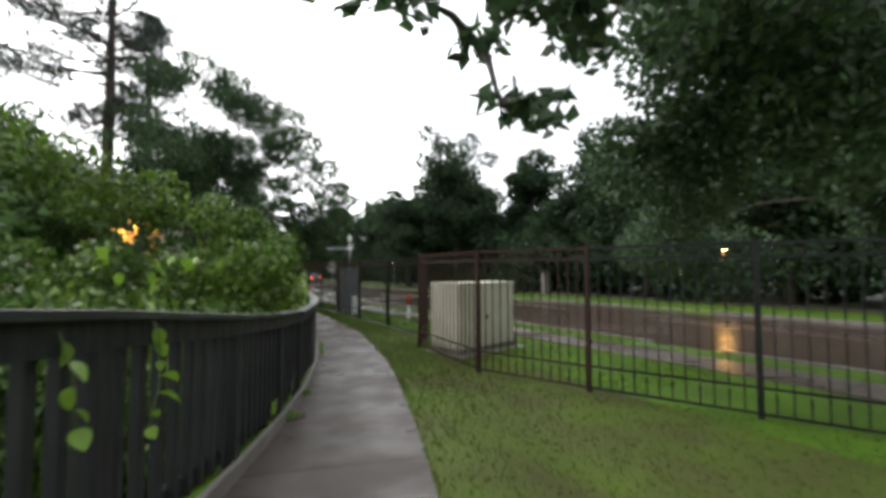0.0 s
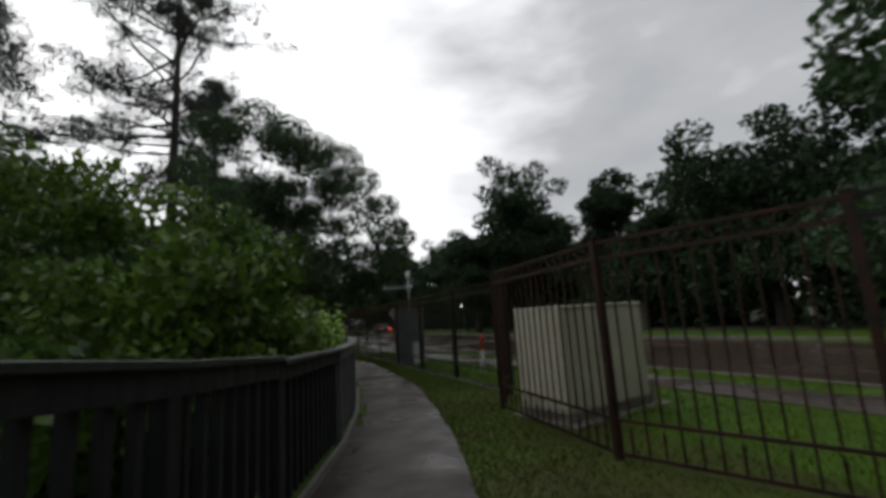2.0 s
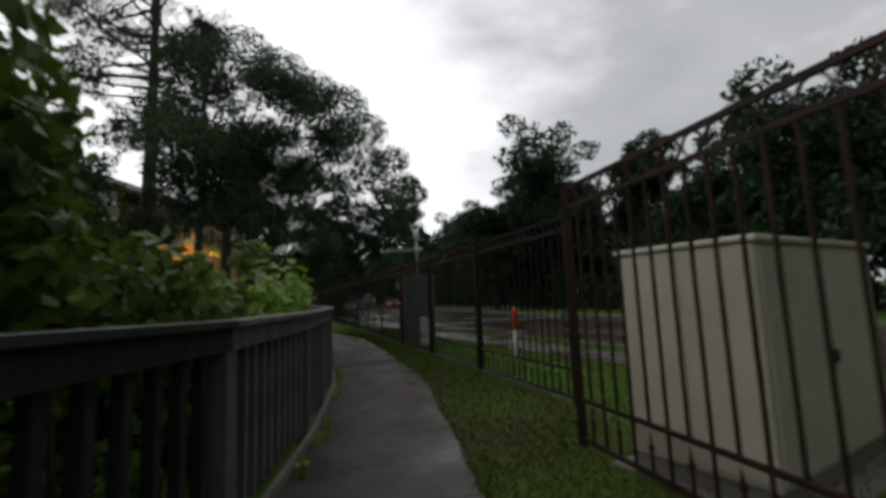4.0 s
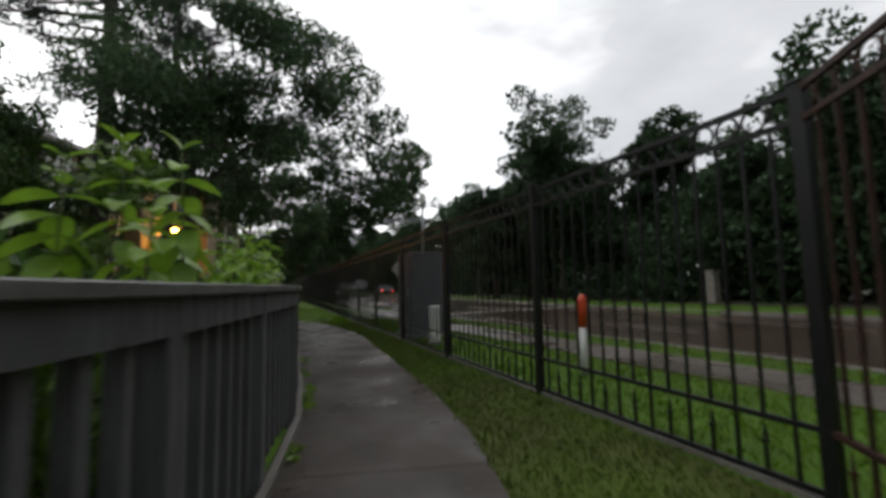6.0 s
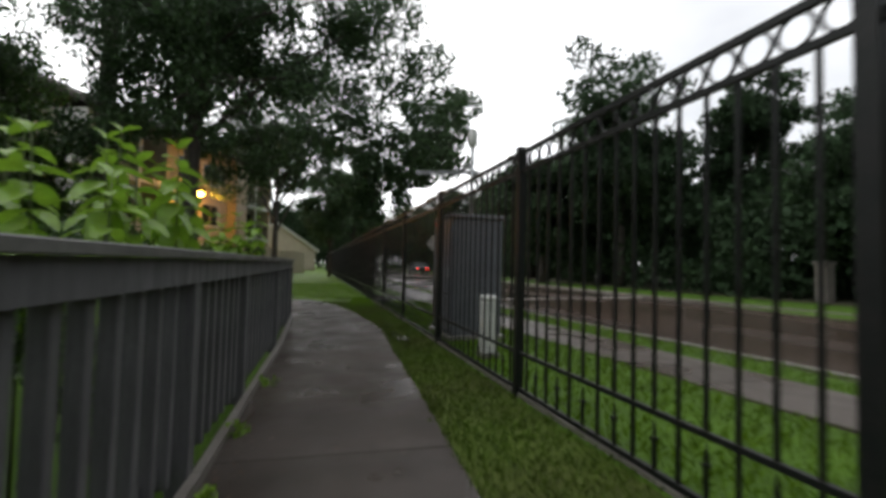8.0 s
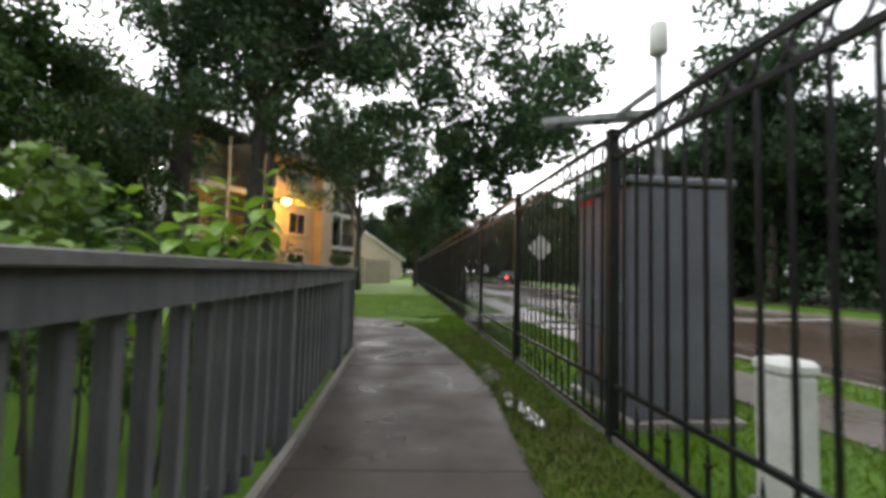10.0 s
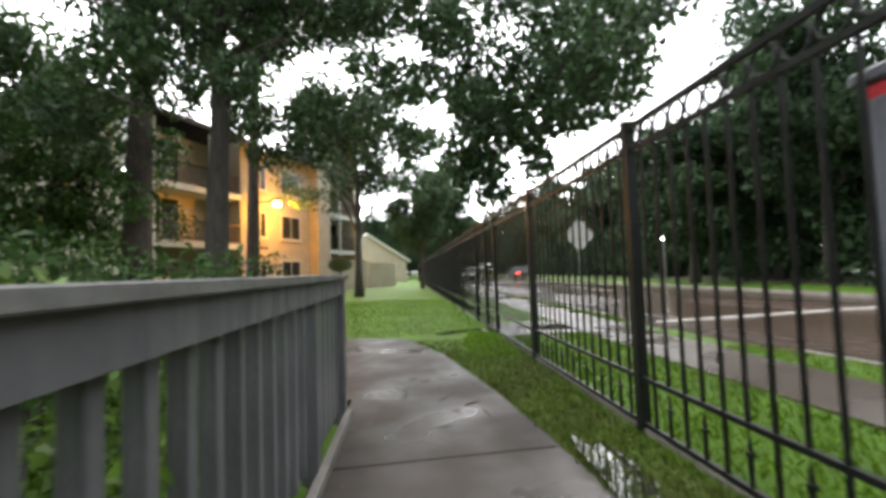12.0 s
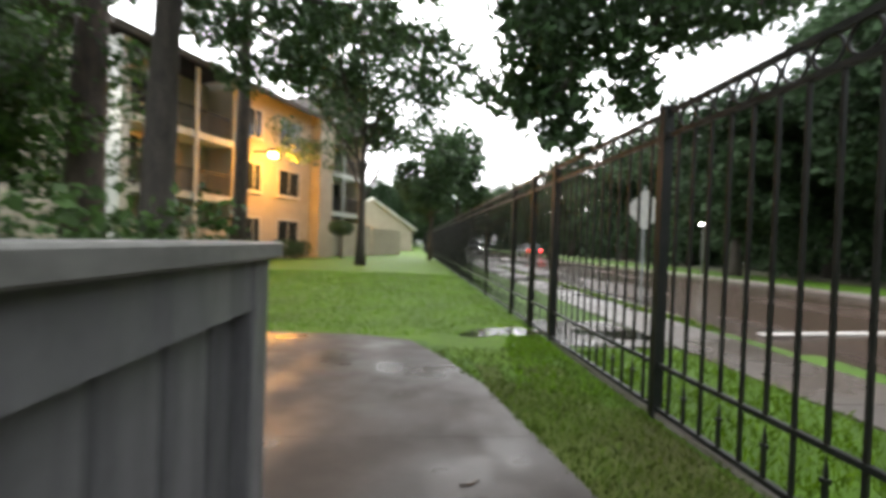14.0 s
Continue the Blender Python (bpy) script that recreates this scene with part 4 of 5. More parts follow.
def tree(x, y, height, radius, leaf_mat, leaf_size, leaves, seed, label, bark=OAKBARK, low=0.3, girth=0.22, limbs=9, name="tree", lean=(0, 0),
         extra=(), group="", clump=1.0, z0=None, fill=14, extra_weight=1.0, fork=0.30):
    """A tapered trunk, limbs with side branches, and a crown of leaf clumps at their ends."""
    rng = np.random.default_rng(seed)
    thing = tagged(empty(name, pose(x, y, float(ground_z(x, y)) if z0 is None else z0)), label, "tree", group=group)
    g = Geo()
    top = height * 0.72
    pts = [(lean[0] * t * t * height + rng.normal() * 0.06 * t, lean[1] * t * t * height + rng.normal() * 0.06 * t, -0.2 + (top + 0.2) * t) for t in np.linspace(0, 1, 7)]
    g.tube(pts, [girth * (1.35 if i == 0 else 1 - 0.72 * i / 6) for i in range(7)], 9)
    centres, radii = [], []
    zc, zr = height * (1 + low) / 2, height * (1 - low) / 2
    for i in range(limbs):
        t = fork + (0.95 - fork) * (i + 0.5) / limbs
        a = i * 2.4 + rng.uniform(-0.5, 0.5)
        k = min(5, int(t * 6))
        f = t * 6 - k
        base = np.array(pts[k]) * (1 - f) + np.array(pts[k + 1]) * f
        reach = radius * rng.uniform(0.55, 1.0)
        zt = zc + zr * rng.uniform(-0.75, 0.78)
        shrink = math.sqrt(max(0.12, 1 - ((zt - zc) / zr) ** 2))
        tip = np.array([pts[-1][0] * 0.7 + math.cos(a) * reach * shrink, pts[-1][1] * 0.7 + math.sin(a) * reach * shrink, zt])
        mid = (base + tip) / 2 + np.array([0, 0, 0.08 * height * rng.uniform(0.2, 1)])
        r0 = girth * 0.45 * (1.1 - t * 0.6)
        g.tube([base, mid, tip], [r0, r0 * 0.6, r0 * 0.18], 6, cap=False)
        for b in range(7):
            w = rng.uniform(0.35, 1.0)
            p = base * (1 - w) ** 2 + 2 * mid * w * (1 - w) + tip * w * w
            off = rng.normal(size=3) * radius * 0.17
            off[2] *= 0.8
            q = p + off
            if b < 4:
                g.tube([p, (p + q) / 2 + np.array([0, 0, 0.1]), q], [r0 * 0.28, r0 * 0.2, r0 * 0.08], 4, cap=False)
            centres.append(q)
            radii.append(clump * rng.uniform(0.55, 1.25) * (0.35 + 0.125 * radius))
    for i in range(fill):
        d = rng.normal(size=3)
        d *= rng.uniform(0.2, 0.85) / np.linalg.norm(d)
        centres.append(np.array([pts[-1][0] * 0.7 + d[0] * radius, pts[-1][1] * 0.7 + d[1] * radius, zc + d[2] * zr]))
        radii.append(clump * rng.uniform(0.7, 1.3) * (0.35 + 0.125 * radius))
    for c, r in extra:
        c = np.array(c, float) - np.array([x, y, 0])
        near = min(centres, key=lambda q: np.linalg.norm(np.asarray(q) - c))
        near = np.asarray(near, float)
        g.tube([near, (near + c) / 2 + np.array([0, 0, 0.12 * np.linalg.norm(near - c)]), c], [0.03, 0.02, 0.008], 5, cap=False)
        centres.append(c)
        radii.append(r)
    part("trunk", g.mesh("trunk", bark, True), thing)
    vol = np.array(radii) ** 2
    vol[len(vol) - len(extra):] *= extra_weight
    per = np.maximum(8, (leaves * vol / vol.sum()).astype(int))
    p = clump_points(centres, radii, per, rng)
    part("crown", quads_mesh("crown", leaf_quads(p, leaf_size, rng), leaf_mat), thing)
    return thing


def pine(x, y, height, seed, bare=0.45, reach=3.2, girth=0.27, tufts=7, label="tall pine with a bare trunk and tufted crown"):
    rng = np.random.default_rng(seed)
    thing = tagged(empty("pine_tree", pose(x, y, float(ground_z(x, y)))), label, "tree", group="tall pines")
    g = Geo()
    sway = rng.normal(size=2) * 0.25
    axis = lambda t: np.array([sway[0] * math.sin(t * 2.2), sway[1] * math.sin(t * 2.6), -0.2 + (height + 0.2) * t])
    g.tube([axis(t) for t in np.linspace(0, 1, 11)], [girth * (1.3 if i == 0 else 1 - 0.86 * i / 10) for i in range(11)], 10)
    centres, radii = [], []
    n = 62
    for i in range(n):
        t = bare + (1 - bare) * (i + rng.uniform(0, 1)) / n
        base = axis(t)
        a = rng.uniform(0, 2 * math.pi)
        k = (t - bare) / (1 - bare)
        r = reach * rng.uniform(0.45, 1.0) * (0.55 + 1.1 * k * (1 - k) * 2 if k < 0.7 else 1.25 - 1.0 * k)
        tip = base + np.array([math.cos(a) * r, math.sin(a) * r, rng.uniform(-0.15, 0.3) * r])
        mid = (base + tip) / 2 + np.array([0, 0, -0.06 * r])
        g.tube([base, mid, tip], [girth * 0.22, girth * 0.14, 0.015], 5, cap=False)
        for b in range(tufts):
            w = rng.uniform(0.35, 1.05)
            p = base * (1 - w) + tip * w + rng.normal(size=3) * np.array([0.4, 0.4, 0.16]) * (0.5 + 0.3 * r)
            centres.append(p)
            radii.append(rng.uniform(0.32, 0.74))
    part("trunk", g.mesh("trunk", BARK, True), thing)
    p = clump_points(centres, radii, [54] * len(centres), rng, 0.5)
    part("crown", quads_mesh("crown", leaf_quads(p, 0.24, rng, aspect=0.2, droop=-0.2), NEEDLES), thing)
    return thing


# pines on the left, beyond the bushes
pine(-3.45, 28.0, 23.5, 11, bare=0.40, reach=7.0, girth=0.39, tufts=11)
pine(-2.4, 33.9, 19.0, 13, bare=0.55, reach=3.0, girth=0.28, tufts=6)
pine(-9.5, 22.5, 15.5, 14, bare=0.30, reach=3.2, girth=0.24, tufts=8)

# broadleaf trees round the lawn and over the fence
REACH = [((4.6, 24.6, 8.4), 1.2), ((5.4, 24.4, 6.6), 1.0), ((5.8, 23.9, 5.2), 0.85), ((5.6, 23.6, 4.1), 0.62), ((5.45, 23.4, 3.2), 0.45), ((6.1, 23.4, 3.7), 0.5), ((6.4, 23.6, 4.9), 0.8),
         ((6.7, 23.1, 4.4), 0.55), ((7.1, 23.3, 5.4), 0.75), ((7.4, 23.0, 4.8), 0.5), ((7.8, 23.3, 5.9), 0.6), ((8.1, 23.4, 6.5), 0.45), ((6.9, 24.2, 6.6), 0.9), ((6.4, 25.2, 8.0), 1.1),
         ((3.0, 24.5, 10.4), 1.3), ((5.2, 26.0, 9.6), 1.2), ((3.4, 26.0, 7.6), 1.1), ((2.0, 25.0, 11.4), 1.0), ((6.6, 22.6, 5.6), 0.6), ((6.5, 22.0, 4.4), 0.7), ((6.3, 22.4, 3.6), 0.5), ((6.6, 21.7, 3.5), 0.45), ((6.8, 21.3, 4.0), 0.6), ((6.9, 20.9, 3.8), 0.45), ((7.2, 21.6, 4.9), 0.7),
         ((7.3, 20.8, 4.5), 0.5), ((6.2, 22.8, 3.0), 0.4), ((7.6, 21.2, 5.4), 0.6), ((4.9, 23.9, 5.4), 0.7), ((5.1, 23.6, 4.3), 0.55), ((5.2, 23.4, 3.6), 0.4), ((4.6, 24.4, 6.6), 0.8),
         ((-0.9, 22.6, 4.3), 0.6), ((0.2, 21.9, 4.5), 0.55), ((1.4, 22.2, 4.2), 0.5), ((2.4, 23.4, 4.0), 0.6), ((3.2, 24.6, 4.3), 0.6), ((-1.8, 23.6, 4.0), 0.65), ((1.9, 25.2, 3.9), 0.6), ((-2.6, 24.4, 4.6), 0.7),
         ((3.9, 23.9, 4.9), 0.6), ((3.4, 22.9, 4.6), 0.5), ((0.9, 25.6, 3.9), 0.55), ((-0.8, 24.6, 5.0), 0.8), ((4.4, 23.0, 4.4), 0.5), ((4.2, 24.6, 3.9), 0.55), ((5.0, 24.6, 3.5), 0.5), ((4.6, 22.6, 5.2), 0.6), ((4.95, 22.6, 3.3), 0.42), ((5.2, 23.0, 3.0), 0.4), ((5.4, 22.6, 2.9), 0.36), ((5.6, 22.8, 3.5), 0.5), ((5.1, 22.5, 3.9), 0.5), ((5.8, 23.3, 3.9), 0.5), ((6.1, 22.6, 3.3), 0.4),
         ((6.1, 22.6, 4.0), 0.5), ((6.8, 22.6, 3.6), 0.42), ((6.9, 22.8, 4.2), 0.5), ((7.6, 22.7, 3.9), 0.42), ((7.3, 22.8, 4.5), 0.5), ((8.1, 22.9, 4.3), 0.45), ((5.4, 24.0, 4.6), 0.6), ((8.1, 24.2, 5.1), 0.55), ((5.2, 22.8, 2.6), 0.4), ((5.5, 22.7, 2.55), 0.36), ((5.7, 22.9, 2.35), 0.28), ((5.3, 22.6, 2.25), 0.22), ((6.2, 22.7, 2.8), 0.34), ((5.0, 23.0, 2.9), 0.4),
         ((3.8, 24.0, 10.6), 1.3), ((5.1, 23.7, 10.1), 1.2), ((6.1, 23.5, 8.9), 1.05), ((7.2, 23.6, 7.6), 0.95), ((7.9, 23.7, 6.6), 0.7), ((2.4, 24.0, 11.4), 1.3), ((0.9, 23.5, 11.8), 1.3),
         ((4.5, 24.4, 9.0), 1.1), ((2.2, 22.6, 10.0), 1.2), ((3.4, 22.4, 9.4), 1.0), ((-0.8, 23.2, 11.0), 1.2), ((0.4, 25.6, 4.8), 0.7), ((1.6, 26.2, 5.0), 0.8), ((-1.9, 25.0, 5.8), 0.9), ((2.6, 27.0, 5.6), 0.8), ((-0.2, 26.6, 5.2), 0.7)]
tree(0.30, 24.2, 12.3, 4.6, LEAF_DARK, 0.13, 100000, 22, "broad dark oak with a thick trunk spreading over path and fence", low=0.34, girth=0.25, limbs=17, group="oaks", fill=24, extra=REACH,
     lean=(0.01, 0.0), clump=0.86, extra_weight=2.3, fork=0.5)
tree(1.6, 37.0, 12.0, 5.0, LEAF_DARK, 0.20, 21000, 23, "broad dark oak on the lawn before the apartments", low=0.44, girth=0.20, limbs=14, group="oaks")
tree(5.0, 44.0, 9.0, 2.4, LEAF_DARK, 0.20, 15000, 34, "small dark leafy tree beside the distant black fence", low=0.12, girth=0.12, limbs=12, group="oaks")
tree(7.3, 50.0, 12.0, 3.2, LEAF_DARK, 0.26, 15000, 24, "dark rounded broadleaf tree on the verge beside the street", low=0.10, girth=0.2, limbs=12, group="oaks")
tree(-5.6, 28.2, 8.6, 3.1, LEAF_MID, 0.17, 12000, 25, "green leafy tree beside the apartments", low=0.15, girth=0.22, limbs=11, group="oaks")
tree(-7.4, 25.2, 9.8, 3.9, LEAF_MID, 0.17, 34000, 35, "tall green leafy tree at the edge of the garden", low=0.15, girth=0.2, limbs=13, group="oaks", fill=34)
tree(-5.6, 20.2, 7.6, 3.2, LEAF_MID, 0.16, 18000, 26, "green leafy tree behind the wooden railing", low=0.12, girth=0.18, limbs=11, group="oaks")
tree(-6.0, 12.5, 6.0, 2.8, LEAF_MID, 0.14, 16000, 27, "green leafy tree behind the vine thicket", low=0.1, girth=0.18, limbs=11, group="oaks")
tree(9.75, 0.3, 8.2, 2.9, LEAF_DARK, 0.115, 125000, 28, "dark leafy tree on the verge overhanging the path", low=0.22, girth=0.22, limbs=17, group="verge trees", clump=1.0,
     extra=[((8.3, 4.3, 2.1), 0.85), ((9.2, 5.0, 2.3), 0.9), ((7.6, 3.6, 2.3), 0.7), ((9.4, 3.6, 2.0), 0.9), ((6.9, 3.2, 2.7), 0.6), ((6.43, 2.26, 4.27), 1.00), ((6.03, 2.16, 5.47), 1.10), ((6.53, 2.56, 2.97), 0.80), ((7.13, 1.96, 5.67), 1.10), ((6.93, 1.76, 6.87), 1.20), ((5.53, 2.86, 3.17), 0.80), ((5.73, 0.96, 3.57), 0.90), ((5.13, 1.96, 4.17), 0.85), ((4.75, 2.60, 3.40), 0.40),
            ((4.53, 0.76, 4.27), 0.90), ((3.73, 0.16, 4.17), 0.80), ((3.53, 1.26, 3.87), 0.50), ((2.26, 0.58, 3.36), 0.27), ((1.88, 0.73, 3.25), 0.22), ((1.58, 0.84, 3.13), 0.18), ((1.35, 1.03, 2.90), 0.15),
            ((1.73, 0.35, 3.32), 0.24), ((1.20, 0.65, 3.13), 0.18), ((0.97, 0.96, 2.98), 0.16), ((0.70, 1.03, 2.98), 0.16), ((0.44, 1.07, 3.00), 0.16), ((0.25, 1.11, 2.96), 0.13), ((2.18, -0.03, 3.17), 0.34),
            ((2.41, 1.18, 3.25), 0.21), ((1.28, 0.78, 2.50), 0.12), ((1.46, 0.68, 2.46), 0.14), ((1.91, 0.88, 3.11), 0.23), ((1.27, 0.65, 2.90), 0.14), ((4.73, 1.61, 4.42), 0.85), ((5.53, 1.16, 3.87), 0.90),
            ((6.03, 0.86, 4.17), 0.90), ((6.13, 0.86, 3.02), 0.75), ((4.13, 0.96, 4.47), 0.60), ((5.93, 2.36, 3.47), 0.80), ((5.43, 2.26, 3.47), 0.50)])

# woodland across the street
WOODS = [(24, -9, 12, 5), (27, 0, 12.5, 5.5), (25, 8, 14, 5), (24.5, 15, 11.8, 4.8), (29, 20, 9.5, 4.5), (25, 21, 8.8, 3.2), (22, 32.3, 15.3, 5.3), (28.1, 28.8, 13.5, 3.0), (24.5, 37.5, 14, 4), (19.6, 37.6, 9.6, 3.2),
         (31, 43, 14, 5), (24.5, 48, 13, 5), (24.5, 58, 14, 5.5), (24, 70, 14, 5.5), (23, 84, 14, 6), (24, 100, 15, 6), (15, 116, 14, 7), (5, 108, 12, 7), (-6, 90, 12, 6), (0.5, 82, 12, 5.5), (7.5, 96, 13, 6), (-2, 104, 13, 7), (18.5, 100, 13, 6),
         (35, 6, 13, 6), (36, 18, 13, 6), (37, 28, 13, 6), (36, 54, 14, 6), (35, -14, 13, 6), (20, -18, 12, 5.5), (12, -22, 11, 5)]
for i, (x, y, h, r) in enumerate(WOODS):
    tree(x, y, h, r, LEAF_FAR, 0.33, 19000, 40 + i, "dark woodland tree across the wet street", low=0.12, girth=0.25, limbs=14, group="woodland trees", clump=1.12, fill=46)


def thicket(name, places, leaf_mat, size, leaves, seed, label, category="shrub", flat=0.9, kind="", droop=0.35):
    """A mass of leaf clumps on short stems."""
    rng = np.random.default_rng(seed)
    c = np.array([p[:3] for p in places], float)
    r = np.array([p[3] for p in places], float)
    o = c.mean(0)
    o[2] = float(ground_z(o[0], o[1]))
    thing = tagged(empty(name, pose(*o)), label, category, kind=kind)
    g = Geo()
    for q in c[:60]:
        b = np.array([q[0] + rng.normal() * 0.15, q[1] + rng.normal() * 0.15, float(ground_z(q[0], q[1])) - 0.1])
        g.tube([b - o, (b + q) / 2 - o + rng.normal(size=3) * 0.06, q - o], [0.02, 0.014, 0.005], 5, cap=False)
    part("stem", g.mesh("stem", OAKBARK), thing, kind="stuff")
    per = np.maximum(6, (leaves * r ** 2 / (r ** 2).sum()).astype(int))
    p = clump_points(c - o, r, per, rng, flat)
    part("foliage", quads_mesh("foliage", leaf_quads(p, size, rng, droop=droop, aspect=0.6), leaf_mat), thing)
    return thing


# understorey across the street, one mass
rng = np.random.default_rng(5)
under = [(float(kerb_x(yy)) + ROAD_WIDTH + rng.uniform(4.6, 9), yy + rng.uniform(-1, 1), rng.uniform(0.3, 4.6), rng.uniform(0.9, 1.7)) for yy in np.arange(-20, 110, 0.28)]
deepu = [(float(kerb_x(yy)) + ROAD_WIDTH + rng.uniform(9, 16), yy + rng.uniform(-1, 1), rng.uniform(0.3, 6.0), rng.uniform(1.2, 2.2)) for yy in np.arange(-24, 112, 0.3)]
deepu += [(xx + rng.uniform(-1, 1), 122 + rng.uniform(-5, 5), rng.uniform(0.5, 8.0), rng.uniform(1.6, 2.8)) for xx in np.arange(-30, 45, 0.35)]
thicket("undergrowth", deepu, LEAF_FAR, 0.70, 70000, 66, "dark dense undergrowth deep in the woodland", "undergrowth", kind="stuff")
thicket("undergrowth", under, LEAF_FAR, 0.34, 70000, 6, "dark dense woodland undergrowth across the street", "undergrowth", kind="stuff")

# far trees and bushes left of the apartments
left = [(rng.uniform(-30, -13), yy + rng.uniform(-1, 1), rng.uniform(0.3, 4.5), rng.uniform(1.0, 2.0)) for yy in np.arange(2, 48, 0.25)]
thicket("undergrowth", left, LEAF_FAR, 0.36, 26000, 67, "dark dense bushes beyond the garden", "undergrowth", kind="stuff")

# the vine thicket left of the railing
rng = np.random.default_rng(7)
vine = []
for i in range(190):
    yy = rng.uniform(3.2, 9.6)
    edge = float(line_x(RAIL, yy)) - 0.42
    xx = edge - abs(rng.normal()) * 1.5
    crest = float(np.interp(yy, [3.2, 4.5, 5.5, 6.5, 7.3, 7.8, 8.3, 9.6], [1.05, 1.45, 2.0, 2.55, 2.5, 1.5, 1.25, 1.1]))
    vine.append((xx, yy, rng.uniform(0.2, crest + 0.10 * (edge - xx)), rng.uniform(0.22, 0.48 if yy < 7.5 else 0.34)))
vine += [(1.0, 7.1, 2.45, 0.42), (1.25, 7.3, 2.1, 0.4), (0.5, 7.0, 2.6, 0.45), (-0.3, 7.2, 2.9, 0.5), (-1.2, 7.0, 3.1, 0.6), (-2.0, 6.8, 3.2, 0.7)]
thicket("vine_thicket", vine, LEAF_BRIGHT, 0.10, 46000, 8, "dense bright green vine thicket behind the railing", "bush")
deep = [(float(line_x(RAIL, yy)) - rng.uniform(1.6, 5.5), yy, rng.uniform(0.2, 1.5 if yy < 5.5 or yy > 8 else 2.6), rng.uniform(0.5, 0.9)) for yy in np.arange(0, 12, 0.14)]
thicket("thicket", deep, LEAF_MID, 0.15, 16000, 9, "dark green thicket behind the vines", "bush")

# lower weeds along the railing
rng = np.random.default_rng(15)
weeds = []
for yy in np.arange(8.2, 20.0, 0.16):
    edge = float(line_x(RAIL, yy)) - 0.35
    top = 1.15 + 0.35 * math.sin(yy * 1.3) + (0.35 if yy < 11 else 0)
    weeds.append((edge - rng.uniform(0.0, 1.3), yy, rng.uniform(-0.2, top), rng.uniform(0.14, 0.30)))
thicket("weeds", weeds, LEAF_BRIGHT, 0.085, 15000, 16, "mixed green weeds and saplings behind the railing", "weeds")
back = [(float(line_x(RAIL, yy)) - rng.uniform(1.8, 5.5), yy, rng.uniform(-0.3, 1.1 if yy < 16 else 1.6), rng.uniform(0.35, 0.7)) for yy in np.arange(9.5, 24.5, 0.16)]
thicket("shrub_bank", back, LEAF_MID, 0.12, 13000, 17, "low green shrubs on the bank behind the railing", "bush")
near = [(-0.7, 22.7, 0.5, 0.45), (-0.2, 23.0, 0.45, 0.4), (0.3, 23.0, 0.35, 0.35), (0.9, 23.2, 0.35, 0.35), (1.3, 23.4, 0.25, 0.3), (-1.2, 22.6, 0.7, 0.5), (1.7, 23.2, 0.2, 0.22), (0.0, 22.4, 0.3, 0.3)]
thicket("lawn_shrub", near, LEAF_BRIGHT, 0.09, 5200, 81, "low yellow-green shrubs at the foot of the oak", "bush")
tall = [(-1.8, 21.4, 0.6, 0.6), (-2.0, 21.2, 1.2, 0.6), (-1.6, 21.6, 1.4, 0.45), (-2.5, 21.3, 1.7, 0.6), (-2.8, 21.8, 0.8, 0.7), (-1.3, 21.3, 0.5, 0.45), (-2.2, 20.7, 0.6, 0.6)]
thicket("garden_bush", tall, LEAF_MID, 0.10, 7000, 82, "rounded green bush beyond the end of the railing", "bush")
hedge = [(bm_world @ Vector((s, -1.2 - 0.5 * rng.uniform(), 0.45 + 0.3 * rng.uniform()))).to_tuple() + (rng.uniform(0.35, 0.55),) for s in np.arange(2.0, 9.0, 0.35)]
thicket("foundation_hedge", hedge, LEAF_DARK, 0.10, 7000, 18, "clipped dark hedge along the apartment wall", "hedge")
top_c = bm_world @ Vector((10.4, -2.4, 1.75))
topiary = tagged(empty("topiary", pose(top_c.x, top_c.y, 0)), "round clipped topiary shrub before the apartment wall", "shrub")
part("stem", Geo().tube([(0, 0, -0.1), (0.03, 0, 0.7), (0, 0, 1.5)], [0.05, 0.045, 0.04], 7).mesh("stem", OAKBARK), topiary)
rr = np.random.default_rng(19)
part("crown", quads_mesh("crown", leaf_quads(clump_points([(0, 0, 1.75)], [0.75], [2500], rr, 0.62), 0.09, rr), LEAF_DARK), topiary)


# ---- single plants with large leaves above the railing ----
def leaf_mesh(name, mat, length=0.16, width=0.10):
    rows = [(-0.5, 0.02), (-0.38, 0.62), (-0.2, 0.95), (0.0, 1.0), (0.2, 0.82), (0.36, 0.5), (0.47, 0.16), (0.5, 0.0)]
    v, f = [], []
    for t, w in rows:
        bend = -0.25 * (t + 0.5) ** 2 * length
        v += [((t + 0.5) * length, -w * width / 2, bend + 0.16 * w * width), ((t + 0.5) * length, 0, bend), ((t + 0.5) * length, w * width / 2, bend + 0.16 * w * width)]
    for i in range(len(rows) - 1):
        for k in range(2):
            a = i * 3 + k
            f.append((a, a + 1, a + 4, a + 3))
    return mesh_from(name, v, f, mat, True)


LEAF_BIG = leaf_mesh("leaf", LEAF_LIME, 0.20, 0.105)
LEAF_HEART = leaf_mesh("leaf", LEAF_LIME, 0.085, 0.065)


